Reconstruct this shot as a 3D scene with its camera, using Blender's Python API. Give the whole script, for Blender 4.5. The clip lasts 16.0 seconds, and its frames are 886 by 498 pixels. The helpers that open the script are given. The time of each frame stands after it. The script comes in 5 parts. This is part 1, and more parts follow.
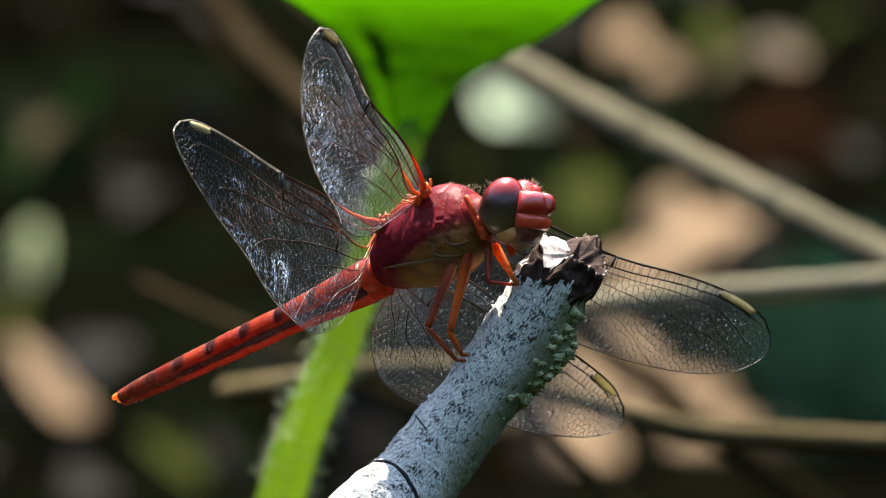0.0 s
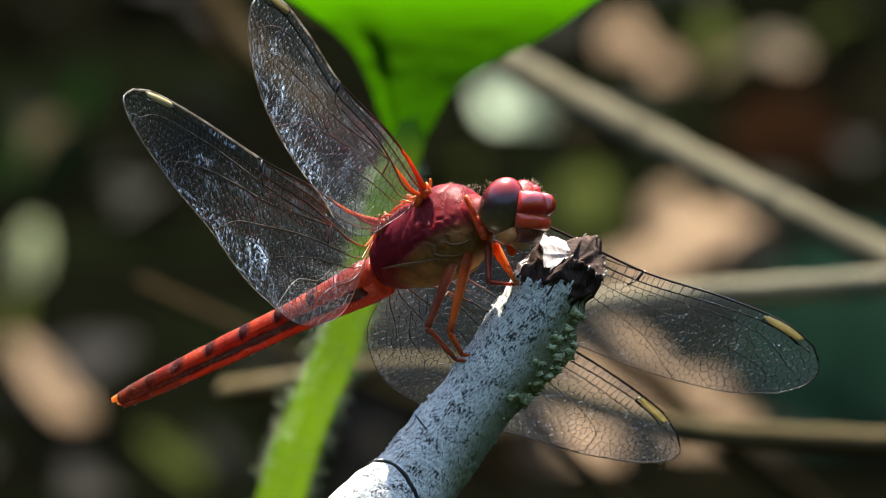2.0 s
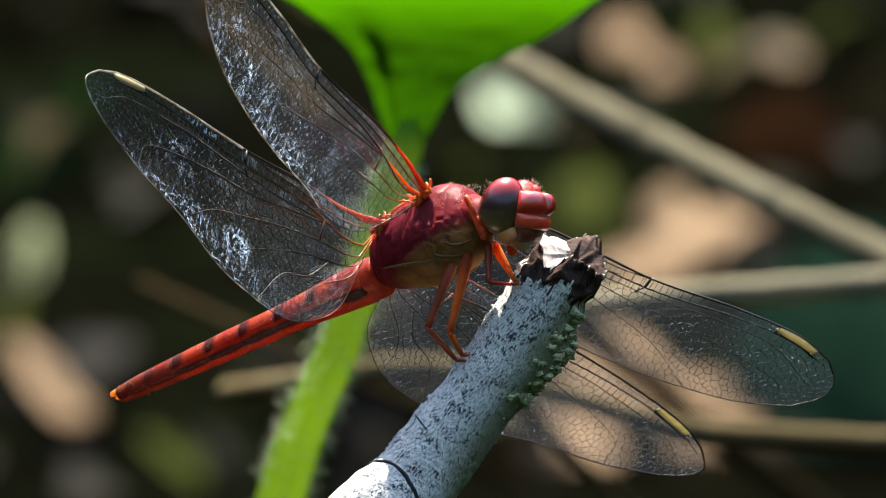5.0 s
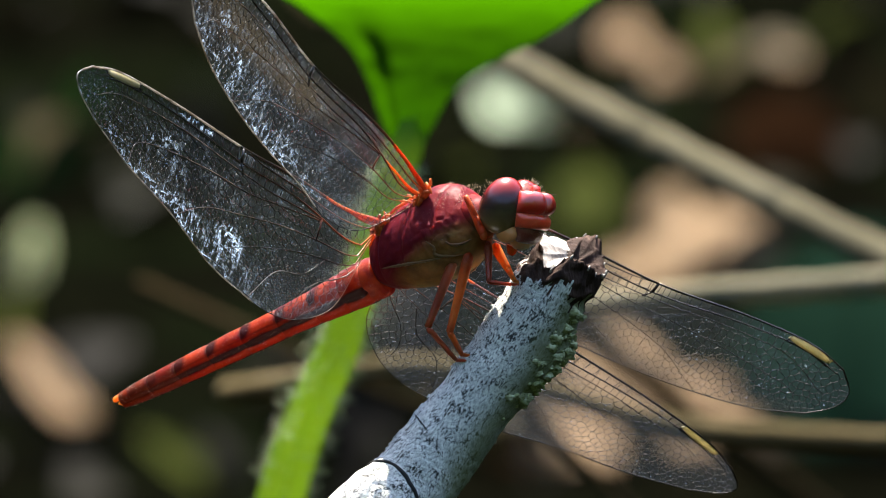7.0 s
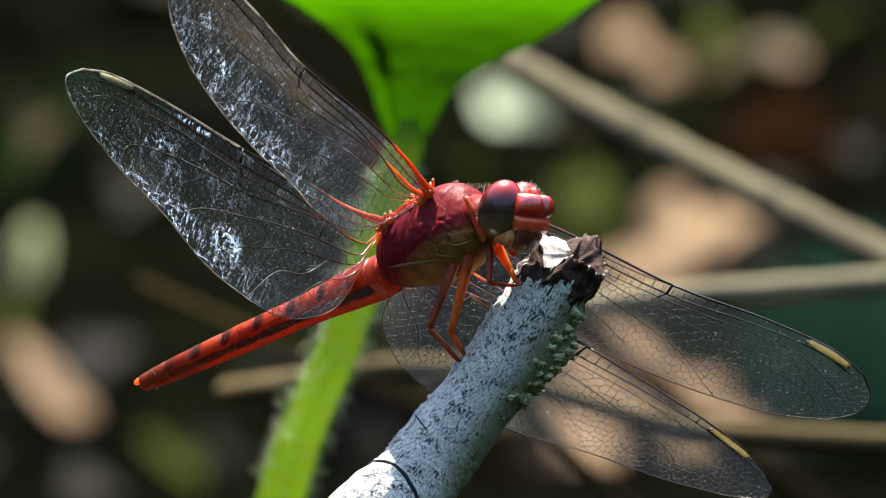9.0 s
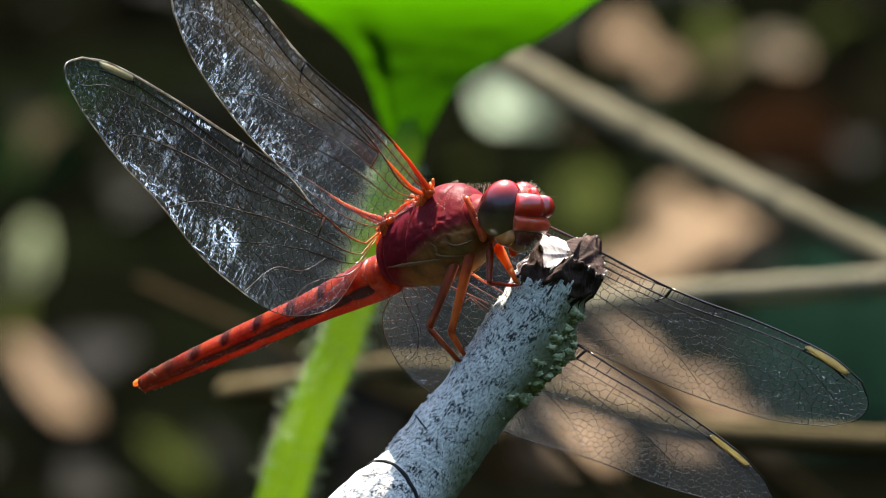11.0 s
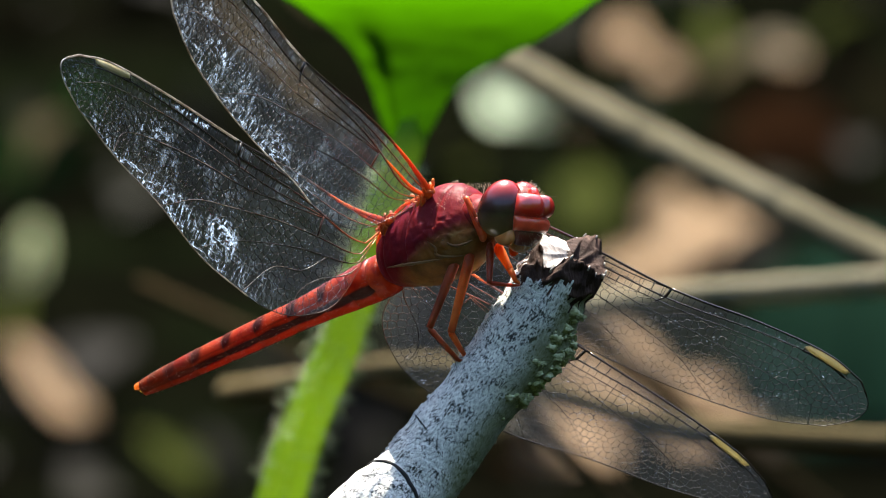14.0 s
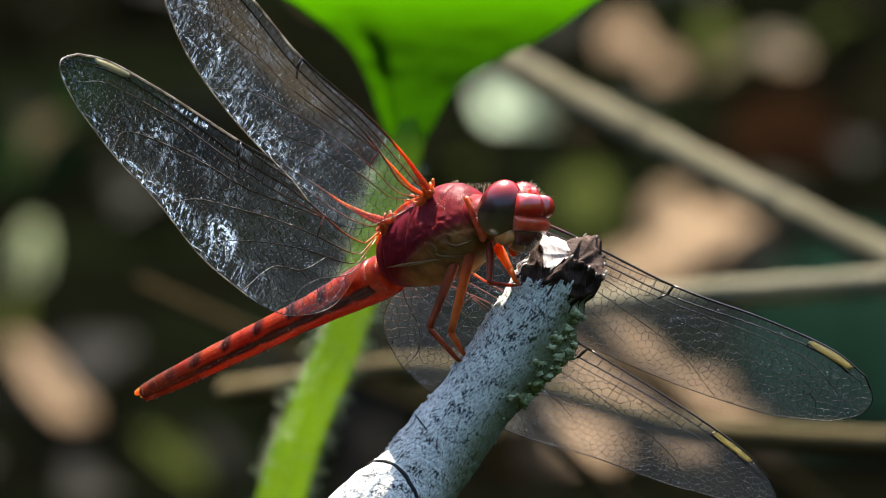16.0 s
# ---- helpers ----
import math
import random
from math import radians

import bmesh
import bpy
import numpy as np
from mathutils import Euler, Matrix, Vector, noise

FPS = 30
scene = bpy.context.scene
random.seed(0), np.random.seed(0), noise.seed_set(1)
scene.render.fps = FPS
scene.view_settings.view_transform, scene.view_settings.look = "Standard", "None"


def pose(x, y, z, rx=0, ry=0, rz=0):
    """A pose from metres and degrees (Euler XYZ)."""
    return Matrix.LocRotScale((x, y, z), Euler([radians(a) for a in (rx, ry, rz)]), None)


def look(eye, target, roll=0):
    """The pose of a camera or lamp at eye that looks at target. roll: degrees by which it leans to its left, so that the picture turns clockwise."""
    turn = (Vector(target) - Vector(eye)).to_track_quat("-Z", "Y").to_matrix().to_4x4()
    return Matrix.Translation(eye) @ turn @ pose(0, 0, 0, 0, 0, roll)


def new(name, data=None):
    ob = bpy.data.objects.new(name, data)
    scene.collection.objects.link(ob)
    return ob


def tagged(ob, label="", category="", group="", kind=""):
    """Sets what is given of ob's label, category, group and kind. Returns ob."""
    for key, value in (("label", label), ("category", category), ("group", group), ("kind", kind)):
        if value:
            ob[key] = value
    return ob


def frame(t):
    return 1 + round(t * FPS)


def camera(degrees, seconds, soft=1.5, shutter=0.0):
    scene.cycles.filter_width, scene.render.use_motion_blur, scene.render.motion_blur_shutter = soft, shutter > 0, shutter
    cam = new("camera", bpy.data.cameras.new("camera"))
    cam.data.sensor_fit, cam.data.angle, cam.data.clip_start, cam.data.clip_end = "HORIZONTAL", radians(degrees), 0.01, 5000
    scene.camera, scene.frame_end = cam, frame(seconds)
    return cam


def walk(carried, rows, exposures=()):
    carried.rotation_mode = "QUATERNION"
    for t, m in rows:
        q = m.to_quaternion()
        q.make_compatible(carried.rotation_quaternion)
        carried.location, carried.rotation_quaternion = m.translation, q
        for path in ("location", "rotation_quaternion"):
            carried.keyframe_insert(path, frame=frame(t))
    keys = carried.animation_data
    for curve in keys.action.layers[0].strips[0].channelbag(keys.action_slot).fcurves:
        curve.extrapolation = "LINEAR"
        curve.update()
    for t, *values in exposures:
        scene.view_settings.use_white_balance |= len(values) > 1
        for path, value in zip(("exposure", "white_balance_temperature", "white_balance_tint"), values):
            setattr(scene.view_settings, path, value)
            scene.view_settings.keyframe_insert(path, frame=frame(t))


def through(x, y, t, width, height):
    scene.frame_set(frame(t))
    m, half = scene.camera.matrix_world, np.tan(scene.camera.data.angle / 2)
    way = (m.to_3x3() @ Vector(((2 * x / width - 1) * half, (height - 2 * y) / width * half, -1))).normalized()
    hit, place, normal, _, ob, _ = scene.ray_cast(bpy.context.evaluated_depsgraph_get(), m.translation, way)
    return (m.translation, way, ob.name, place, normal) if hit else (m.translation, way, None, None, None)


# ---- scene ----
# One macro view, looking 12 degrees down past a perched dragonfly to ground coloured as in shade.
MM = 0.001
PITCH = radians(12)
REACH = 1.5                                   # lens to subject
SPOT = Vector((0, 0, 0.42))                   # the subject's place above the ground
RIGHT = Vector((1, 0, 0))
AWAY = Vector((0, math.cos(PITCH), -math.sin(PITCH)))
RISE = Vector((0, math.sin(PITCH), math.cos(PITCH)))
VIEW = Matrix.Translation(SPOT) @ Matrix((RIGHT, AWAY, RISE)).transposed().to_4x4()


def at(x, y, z):
    """A point x to the right, y away and z up from the subject, in millimetres."""
    return VIEW @ Vector((x * MM, y * MM, z * MM))


cam = camera(2.2609, 16.0, soft=0.75)
cam.data.dof.use_dof = True
cam.data.dof.focus_distance = REACH - 0.004
cam.data.dof.aperture_fstop = cam.data.lens / 6.5
cam.data.dof.aperture_blades = 0
EYE = SPOT - AWAY * REACH
walk(cam, [(0, look(EYE, SPOT)), (16, look(EYE, SPOT))], exposures=[(0, 2.28, 6800, 10), (16, 2.28, 6800, 10)])

# ---- world and sun ----
SUN_TO = (VIEW.to_3x3() @ Vector((-0.06, 0.37, 0.92))).normalized()
world = bpy.data.worlds.new("sky")
scene.world = world
world.use_nodes = True
wn = world.node_tree.nodes
sky = wn.new("ShaderNodeTexSky")
sky.sky_type = "NISHITA"
sky.sun_disc = False
sky.sun_elevation = math.asin(SUN_TO.z)
sky.sun_rotation = math.atan2(SUN_TO.x, SUN_TO.y)
world.node_tree.links.new(sky.outputs[0], wn["Background"].inputs[0])
wn["Background"].inputs[1].default_value = 0.13
sun_data = bpy.data.lights.new("sun", "SUN")
sun_data.energy, sun_data.angle, sun_data.color = 5.0, radians(0.5), (1, 0.95, 0.86)
sun = new("sun", sun_data)
sun.matrix_world = look(SUN_TO * 5, (0, 0, 0))


# ---- materials ----
class Mat:
    """A node material with short ways to add nodes."""

    def __init__(self, name):
        self.m = bpy.data.materials.new(name)
        self.m.use_nodes = True
        self.t = self.m.node_tree
        self.p = self.t.nodes["Principled BSDF"]
        self.out = self.t.nodes["Material Output"]
        self.co = self.n("ShaderNodeTexCoord").outputs["Object"]

    def n(self, kind, **kw):
        node = self.t.nodes.new(kind)
        for k, v in kw.items():
            node.inputs[k.replace("_", " ")].default_value = v
        return node

    def link(self, a, b):
        self.t.links.new(a, b)

    def stretch(self, sx, sy, sz, source=None):
        node = self.n("ShaderNodeMapping")
        node.inputs["Scale"].default_value = (sx, sy, sz)
        self.link(source or self.co, node.inputs["Vector"])
        return node.outputs[0]

    def noise(self, scale, detail=4, rough=0.55, vec=None):
        node = self.n("ShaderNodeTexNoise", Scale=scale, Detail=detail, Roughness=rough)
        self.link(vec or self.co, node.inputs["Vector"])
        return node.outputs["Fac"]

    def voronoi(self, scale, vec=None, out="Distance"):
        node = self.n("ShaderNodeTexVoronoi", Scale=scale)
        self.link(vec or self.co, node.inputs["Vector"])
        return node.outputs[out]

    def ramp(self, fac, *stops):
        node = self.n("ShaderNodeValToRGB")
        el = node.color_ramp.elements
        while len(el) < len(stops):
            el.new(0.5)
        for e, (p, c) in zip(el, stops):
            e.position = p
            e.color = (*c, 1) if isinstance(c, tuple) else (c, c, c, 1)
        self.link(fac, node.inputs[0])
        return node.outputs[0]

    def mix(self, fac, a, b, mode="MIX"):
        node = self.n("ShaderNodeMix")
        node.data_type, node.blend_type = "RGBA", mode
        for sock, v in ((0, fac), (6, a), (7, b)):
            if isinstance(v, (int, float)):
                node.inputs[sock].default_value = v if sock == 0 else (v, v, v, 1)
            elif isinstance(v, tuple):
                node.inputs[sock].default_value = (*v, 1)
            else:
                self.link(v, node.inputs[sock])
        return node.outputs[2]

    def math(self, op, a, b=0.0):
        node = self.n("ShaderNodeMath")
        node.operation = op
        for i, v in enumerate((a, b)):
            if isinstance(v, (int, float)):
                node.inputs[i].default_value = v
            else:
                self.link(v, node.inputs[i])
        return node.outputs[0]

    def axis(self, which):
        node = self.n("ShaderNodeSeparateXYZ")
        self.link(self.co, node.inputs[0])
        return node.outputs[which]

    def span(self, value, lo, hi):
        node = self.n("ShaderNodeMapRange")
        node.inputs["From Min"].default_value, node.inputs["From Max"].default_value = lo, hi
        self.link(value, node.inputs["Value"])
        return node.outputs[0]

    def bump(self, height, dist, strength=1.0):
        node = self.n("ShaderNodeBump", Strength=strength, Distance=dist)
        self.link(height, node.inputs["Height"])
        return node.outputs[0]

    def base(self, colour, rough=0.6, normal=None, **kw):
        if isinstance(colour, tuple):
            self.p.inputs["Base Color"].default_value = (*colour, 1)
        else:
            self.link(colour, self.p.inputs["Base Color"])
        if isinstance(rough, (int, float)):
            self.p.inputs["Roughness"].default_value = rough
        else:
            self.link(rough, self.p.inputs["Roughness"])
        if normal:
            self.link(normal, self.p.inputs["Normal"])
        for k, v in kw.items():
            self.p.inputs[k.replace("_", " ")].default_value = v
        return self.m

    def glow_through(self, colour, amount):
        """Light through a thin or waxy body: part of the surface lets light pass, diffused."""
        tr = self.n("ShaderNodeBsdfTranslucent")
        if isinstance(colour, tuple):
            tr.inputs[0].default_value = (*colour, 1)
        else:
            self.link(colour, tr.inputs[0])
        mx = self.n("ShaderNodeMixShader", Fac=amount)
        self.link(self.p.outputs[0], mx.inputs[1])
        self.link(tr.outputs[0], mx.inputs[2])
        self.link(mx.outputs[0], self.out.inputs[0])
        return self.m


def chitin(name, dark, light, rough=0.35, sss=0.0, scale=900, radius=(1.2, 0.35, 0.15), coat=0.0, relief=0.00003, through=0.0, coat_rough=0.12, depth=0.001):
    m = Mat(name)
    a = m.noise(scale, 5)
    b = m.noise(scale * 0.22, 3)
    col = m.mix(m.ramp(b, (0.35, 0.0), (0.65, 1.0)), dark, light)
    col = m.mix(m.ramp(a, (0.3, 0.35), (0.75, 0.0)), col, tuple(c * 0.45 for c in dark))
    m.base(col, m.ramp(a, (0.2, rough * 0.8), (0.8, min(1, rough * 1.5))), m.bump(m.noise(scale * 2.2, 3), relief))
    m.p.inputs["Specular IOR Level"].default_value = 0.3
    m.p.inputs["Subsurface Weight"].default_value = sss
    m.p.inputs["Subsurface Radius"].default_value = radius
    m.p.inputs["Subsurface Scale"].default_value = depth
    m.p.inputs["Coat Weight"].default_value = coat
    m.p.inputs["Coat Roughness"].default_value = coat_rough
    return m.glow_through(m.mix(0.5, col, light), through) if through else m.m


def thorax_material():
    """Maroon flank that runs into an olive-tan underside."""
    m = Mat("thorax_cuticle")
    a, b = m.noise(800, 5), m.noise(260, 3)
    level = m.math("SUBTRACT", m.axis(2), m.math("MULTIPLY", m.math("ADD", m.axis(0), 0.004), 0.30))
    level = m.math("ADD", m.span(level, -0.0031, -0.0005), m.math("MULTIPLY", m.math("SUBTRACT", b, 0.5), 0.30))
    red = m.mix(m.ramp(b, (0.35, 0.0), (0.65, 1.0)), (0.090, 0.006, 0.012), (0.165, 0.013, 0.016))
    tan = m.mix(m.ramp(a, (0.35, 0.0), (0.65, 1.0)), (0.11, 0.048, 0.015), (0.25, 0.115, 0.034))
    col = m.mix(m.ramp(level, (0.30, 0.0), (0.62, 1.0)), tan, red)
    m.base(col, m.ramp(a, (0.2, 0.36), (0.8, 0.6)), m.bump(m.math("ADD", m.noise(1900, 4), m.noise(6000, 2)), 0.000012))
    m.p.inputs["Specular IOR Level"].default_value = 0.05
    m.p.inputs["Subsurface Weight"].default_value = 0.5
    m.p.inputs["Subsurface Radius"].default_value = (1.2, 0.35, 0.15)
    m.p.inputs["Subsurface Scale"].default_value = 0.001
    return m.m


THORAX = thorax_material()
PLEURA = chitin("pale_pleura", (0.085, 0.038, 0.012), (0.17, 0.085, 0.026), 0.5, 0.2, 800)
SCLERITE = chitin("orange_sclerite", (0.28, 0.045, 0.012), (0.78, 0.28, 0.062), 0.4, 0.5, 1900, coat=0.3, through=0.38, coat_rough=0.3)
LEG = chitin("leg_cuticle", (0.36, 0.052, 0.017), (0.93, 0.30, 0.07), 0.4, 0.4, 1500, coat=0.3, through=0.6, coat_rough=0.3)
# leg cuticle again, with shade put into a darker red
LEG_SHADE = chitin("shaded_leg_cuticle", (0.16, 0.022, 0.012), (0.50, 0.10, 0.03), 0.4, 0.4, 1000, coat=0.3, through=0.4, coat_rough=0.3)


def abdomen_material():
    """Red horn that lets light through, with soft dark joints, a dark side stripe and an orange underside."""
    m = Mat("abdomen_cuticle")

    def attr(name):
        node = m.n("ShaderNodeAttribute")
        node.attribute_name = name
        return node.outputs["Fac"]

    a, b = m.noise(1500, 5, 0.6), m.noise(420, 4)
    wob = m.math("MULTIPLY", m.math("SUBTRACT", b, 0.5), 0.9)
    red = m.mix(m.ramp(b, (0.35, 0.0), (0.65, 1.0)), (0.26, 0.011, 0.006), (0.58, 0.085, 0.018))
    red = m.mix(m.ramp(a, (0.30, 0.55), (0.55, 0.0)), red, (0.17, 0.007, 0.006))
    col = m.mix(m.ramp(m.math("ADD", attr("belly"), wob), (0.35, 0.0), (0.65, 1.0)), red, (0.42, 0.045, 0.012))
    col = m.mix(m.ramp(m.math("ADD", attr("stripe"), wob), (0.25, 0.0), (0.65, 0.97)), col, (0.020, 0.006, 0.005))
    col = m.mix(m.ramp(m.math("ADD", attr("joint"), wob), (0.30, 0.0), (0.75, 0.95)), col, (0.040, 0.004, 0.005))
    # pinkish sheen of the lit upper side, painted on the first segments
    col = m.mix(m.ramp(m.math("ADD", attr("top_sheen"), m.math("MULTIPLY", wob, 0.4)), (0.30, 0.0), (0.85, 0.62)), col, (0.22, 0.032, 0.062))
    col = m.mix(m.ramp(m.math("ADD", attr("tail"), wob), (0.2, 0.0), (1.0, 0.75)), col, (0.16, 0.030, 0.012))
    m.base(col, m.ramp(a, (0.2, 0.28), (0.8, 0.5)), m.bump(m.math("ADD", a, m.noise(5000, 2)), 0.00004), Specular_IOR_Level=0.2, Coat_Weight=0.2, Coat_Roughness=0.25)
    m.p.inputs["Subsurface Weight"].default_value = 0.5
    m.p.inputs["Subsurface Radius"].default_value = (2.0, 0.6, 0.2)
    m.p.inputs["Subsurface Scale"].default_value = 0.001
    return m.glow_through(col, 0.52)


TERGUM = abdomen_material()
TIP = chitin("amber_tip", (0.75, 0.25, 0.05), (0.9, 0.45, 0.12), 0.4, 0.6, 1400, through=0.4)
FACE = chitin("red_face", (0.36, 0.009, 0.007), (0.66, 0.032, 0.014), 0.38, 0.6, 1100, coat=1.0, coat_rough=0.25, through=0.1)
for _n in FACE.node_tree.nodes:
    if _n.type == "BSDF_PRINCIPLED":
        _n.inputs["Coat IOR"].default_value = 2.0
CLYPEUS = chitin("orange_red_face", (0.70, 0.045, 0.015), (0.92, 0.11, 0.032), 0.4, 0.6, 1300, coat=0.8, coat_rough=0.28, depth=0.002)
LABRUM = chitin("brown_red_labrum", (0.12, 0.016, 0.010), (0.24, 0.040, 0.02), 0.35, 0.25, 1100, coat=0.5, coat_rough=0.3)
PALE_LIP = chitin("tan_lip", (0.50, 0.17, 0.05), (0.75, 0.34, 0.12), 0.35, 0.3, 1200)
HAIR = chitin("tan_bristle", (0.55, 0.40, 0.26), (0.85, 0.74, 0.58), 0.5, 0.0, 2000)
BRISTLE = chitin("dark_bristle", (0.05, 0.02, 0.012), (0.12, 0.05, 0.03), 0.5, 0.0, 2000)


def eye_material():
    """Compound eye: red cap, near-black band, olive underside with dark spots, under a clear gloss."""
    m = Mat("compound_eye")
    z = m.axis(2)
    h = m.span(z, -0.0026, 0.0026)
    h = m.math("ADD", h, m.math("MULTIPLY", m.math("SUBTRACT", m.noise(500, 3), 0.5), 0.10))
    col = m.ramp(h, (0.10, (0.24, 0.15, 0.055)), (0.30, (0.105, 0.065, 0.026)), (0.45, (0.030, 0.012, 0.009)), (0.60, (0.045, 0.006, 0.007)), (0.74, (0.19, 0.007, 0.007)), (1.0, (0.36, 0.012, 0.011)))
    spots = m.ramp(m.voronoi(900), (0.10, 1.0), (0.22, 0.0))
    col = m.mix(m.math("MULTIPLY", spots, m.ramp(h, (0.34, 0.85), (0.5, 0.0))), col, (0.03, 0.018, 0.012))
    facets = m.voronoi(9000)
    return m.base(col, 0.35, m.bump(facets, 0.00001, 0.4), Coat_Weight=1.0, Coat_Roughness=0.22, Coat_IOR=1.5, Specular_IOR_Level=0.03)


EYE_MAT = eye_material()


def vein_material():
    m = Mat("wing_vein")
    x = m.axis(0)
    f = m.math("ADD", m.span(x, 0.000, 0.011), m.span(m.axis(1), -0.0020, -0.0050))
    f = m.math("ADD", f, m.math("MULTIPLY", m.math("SUBTRACT", m.noise(400, 2), 0.5), 0.35))
    col = m.ramp(f, (0.0, (0.74, 0.19, 0.04)), (0.3, (0.36, 0.085, 0.03)), (0.7, (0.070, 0.024, 0.014)), (1.0, (0.026, 0.016, 0.012)))
    m.base(col, 0.35)
    m.p.inputs["Coat Weight"].default_value = 0.8
    m.p.inputs["Coat Roughness"].default_value = 0.25
    return m.glow_through(col, 0.25)


def cross_vein_material():
    m = Mat("cross_vein")
    f = m.span(m.axis(0), -0.001, 0.0022)
    col = m.ramp(f, (0.0, (0.24, 0.075, 0.03)), (1.0, (0.013, 0.009, 0.007)))
    return m.base(col, 0.42, None, Specular_IOR_Level=0.35)


def margin_material():
    """See-through horn of the wing's rim, its sunlit white put into the colour."""
    m = Mat("sunlit_wing_rim")
    f = m.noise(900, 3)
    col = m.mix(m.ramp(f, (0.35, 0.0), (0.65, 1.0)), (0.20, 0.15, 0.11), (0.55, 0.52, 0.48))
    m.base(col, 0.4, None, Coat_Weight=1.0, Coat_Roughness=0.3)
    return m.glow_through(col, 0.5)


def glint_vein_material():
    """Thin dark vein with sun glints painted in as a paler colour."""
    m = Mat("painted_glint_vein")
    f = m.noise(700, 3)
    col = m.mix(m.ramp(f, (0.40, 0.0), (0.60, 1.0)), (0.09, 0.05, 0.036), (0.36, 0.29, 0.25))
    m.base(col, 0.35, None, Coat_Weight=0.4, Coat_Roughness=0.3)
    return m.glow_through(col, 0.4)


VEIN = vein_material()
SHINE = glint_vein_material()
RIM = margin_material()
CROSS = cross_vein_material()


def membrane_material(name, glint, haze, patches=()):
    """Clear wing film: mostly see-through, a thin gloss, fine dust, and sun glints painted as streaks."""
    m = Mat(name)

    def attr(key):
        node = m.n("ShaderNodeAttribute")
        node.attribute_name = key
        return node.outputs["Fac"]

    clear = m.n("ShaderNodeBsdfTransparent")
    clear.inputs[0].default_value = (0.92, 0.92, 0.93, 1)
    gloss = m.n("ShaderNodeBsdfGlossy", Roughness=0.25)
    gloss.inputs["Color"].default_value = (0.92, 0.96, 1.0, 1)
    relief = m.bump(m.math("ADD", m.noise(1.0, 4, 0.6, m.stretch(520, 900, 300)), m.math("MULTIPLY", m.voronoi(1500), 0.6)), 0.00005, 1.0)
    m.link(relief, gloss.inputs["Normal"])
    film = m.n("ShaderNodeMixShader")
    fres = m.n("ShaderNodeFresnel", IOR=1.4)
    m.link(m.math("MULTIPLY", fres.outputs[0], 0.08 if glint else 0.12), film.inputs[0])
    m.link(clear.outputs[0], film.inputs[1])
    m.link(gloss.outputs[0], film.inputs[2])
    dust_glint = m.n("ShaderNodeBsdfTranslucent")
    dust_glint.inputs[0].default_value = (0.55, 0.73, 1.0, 1)
    m.link(relief, dust_glint.inputs["Normal"])
    specks = m.math("MULTIPLY", m.ramp(m.voronoi(4200), (0.06, 1.0), (0.14, 0.0)), m.ramp(m.noise(700, 2), (0.46, 0.0), (0.56, 1.0)))
    amount = m.math("MULTIPLY", specks, 0.7 if glint else 0.42)
    if glint:
        def hairline(sx, sy, turn, width):
            node = m.n("ShaderNodeMapping")
            node.inputs["Rotation"].default_value = (0, 0, radians(turn))
            node.inputs["Scale"].default_value = (sx, sy, 200)
            m.link(m.co, node.inputs["Vector"])
            d = m.math("ABSOLUTE", m.math("SUBTRACT", m.noise(1.0, 4, 0.55, node.outputs[0]), 0.5))
            return m.ramp(d, (0.0, 1.0), (width, 0.0))

        across = m.math("MAXIMUM", hairline(700, 130, 14, 0.007), hairline(620, 150, -32, 0.006))
        along = m.math("MAXIMUM", hairline(120, 620, 25, 0.006), hairline(380, 460, 60, 0.005))
        lines = m.math("MAXIMUM", across, along)
        # glints painted in a few outer-half patches and along the hind margin
        out = m.span(attr("span"), 0.10, 0.40)
        rear = m.ramp(attr("chord"), (0.72, 0.0), (0.98, 1.0))
        spot = m.ramp(m.noise(1.0, 3, 0.5, m.stretch(150, 110, 100)), (0.55, 0.0), (0.68, 1.0))
        spot = m.math("MULTIPLY", spot, m.ramp(attr("chord"), (0.25, 0.12), (0.60, 1.0)))
        zone = m.math("MULTIPLY", m.math("MAXIMUM", m.math("MULTIPLY", spot, 0.25), rear), out)
        # painted glint patches: place along span and chord, their reach, their strength
        glint_patch = 0.0
        ragged = m.math("MULTIPLY", m.math("SUBTRACT", m.noise(420, 3), 0.5), 1.6)
        for s, v, ds, dv, thick in patches:
            a = m.math("POWER", m.math("DIVIDE", m.math("SUBTRACT", attr("span"), s), ds), 2.0)
            b = m.math("POWER", m.math("DIVIDE", m.math("SUBTRACT", attr("chord"), v), dv), 2.0)
            near = m.ramp(m.math("ADD", m.math("ADD", a, b), ragged), (0.0, thick), (1.0, 0.0))
            glint_patch = m.math("MAXIMUM", glint_patch, near)
        zone = m.math("MAXIMUM", zone, glint_patch)
        glint_web = m.math("MULTIPLY", lines, zone)
        glint_web = m.math("MULTIPLY", glint_web, m.ramp(m.noise(1300, 3), (0.35, 0.1), (0.6, 1.0)))
        glint_fleck = m.ramp(m.noise(1.0, 6, 0.72, m.stretch(2300, 760, 900)), (0.52, 0.0), (0.62, 1.0))
        glint_web = m.math("MAXIMUM", glint_web, m.math("MULTIPLY", glint_fleck, m.ramp(m.math("MULTIPLY", spot, out), (0.25, 0.0), (0.9, 0.22))))
        glint_streak = m.ramp(m.noise(1.0, 5, 0.7, m.stretch(3200, 1500, 900)), (0.54, 0.0), (0.62, 1.0))
        glint_web = m.math("MAXIMUM", glint_web, m.math("MULTIPLY", glint_streak, glint_patch))
        lone = m.math("MULTIPLY", m.math("MULTIPLY", lines, out), m.ramp(m.noise(330, 2), (0.50, 0.0), (0.62, 0.10)))
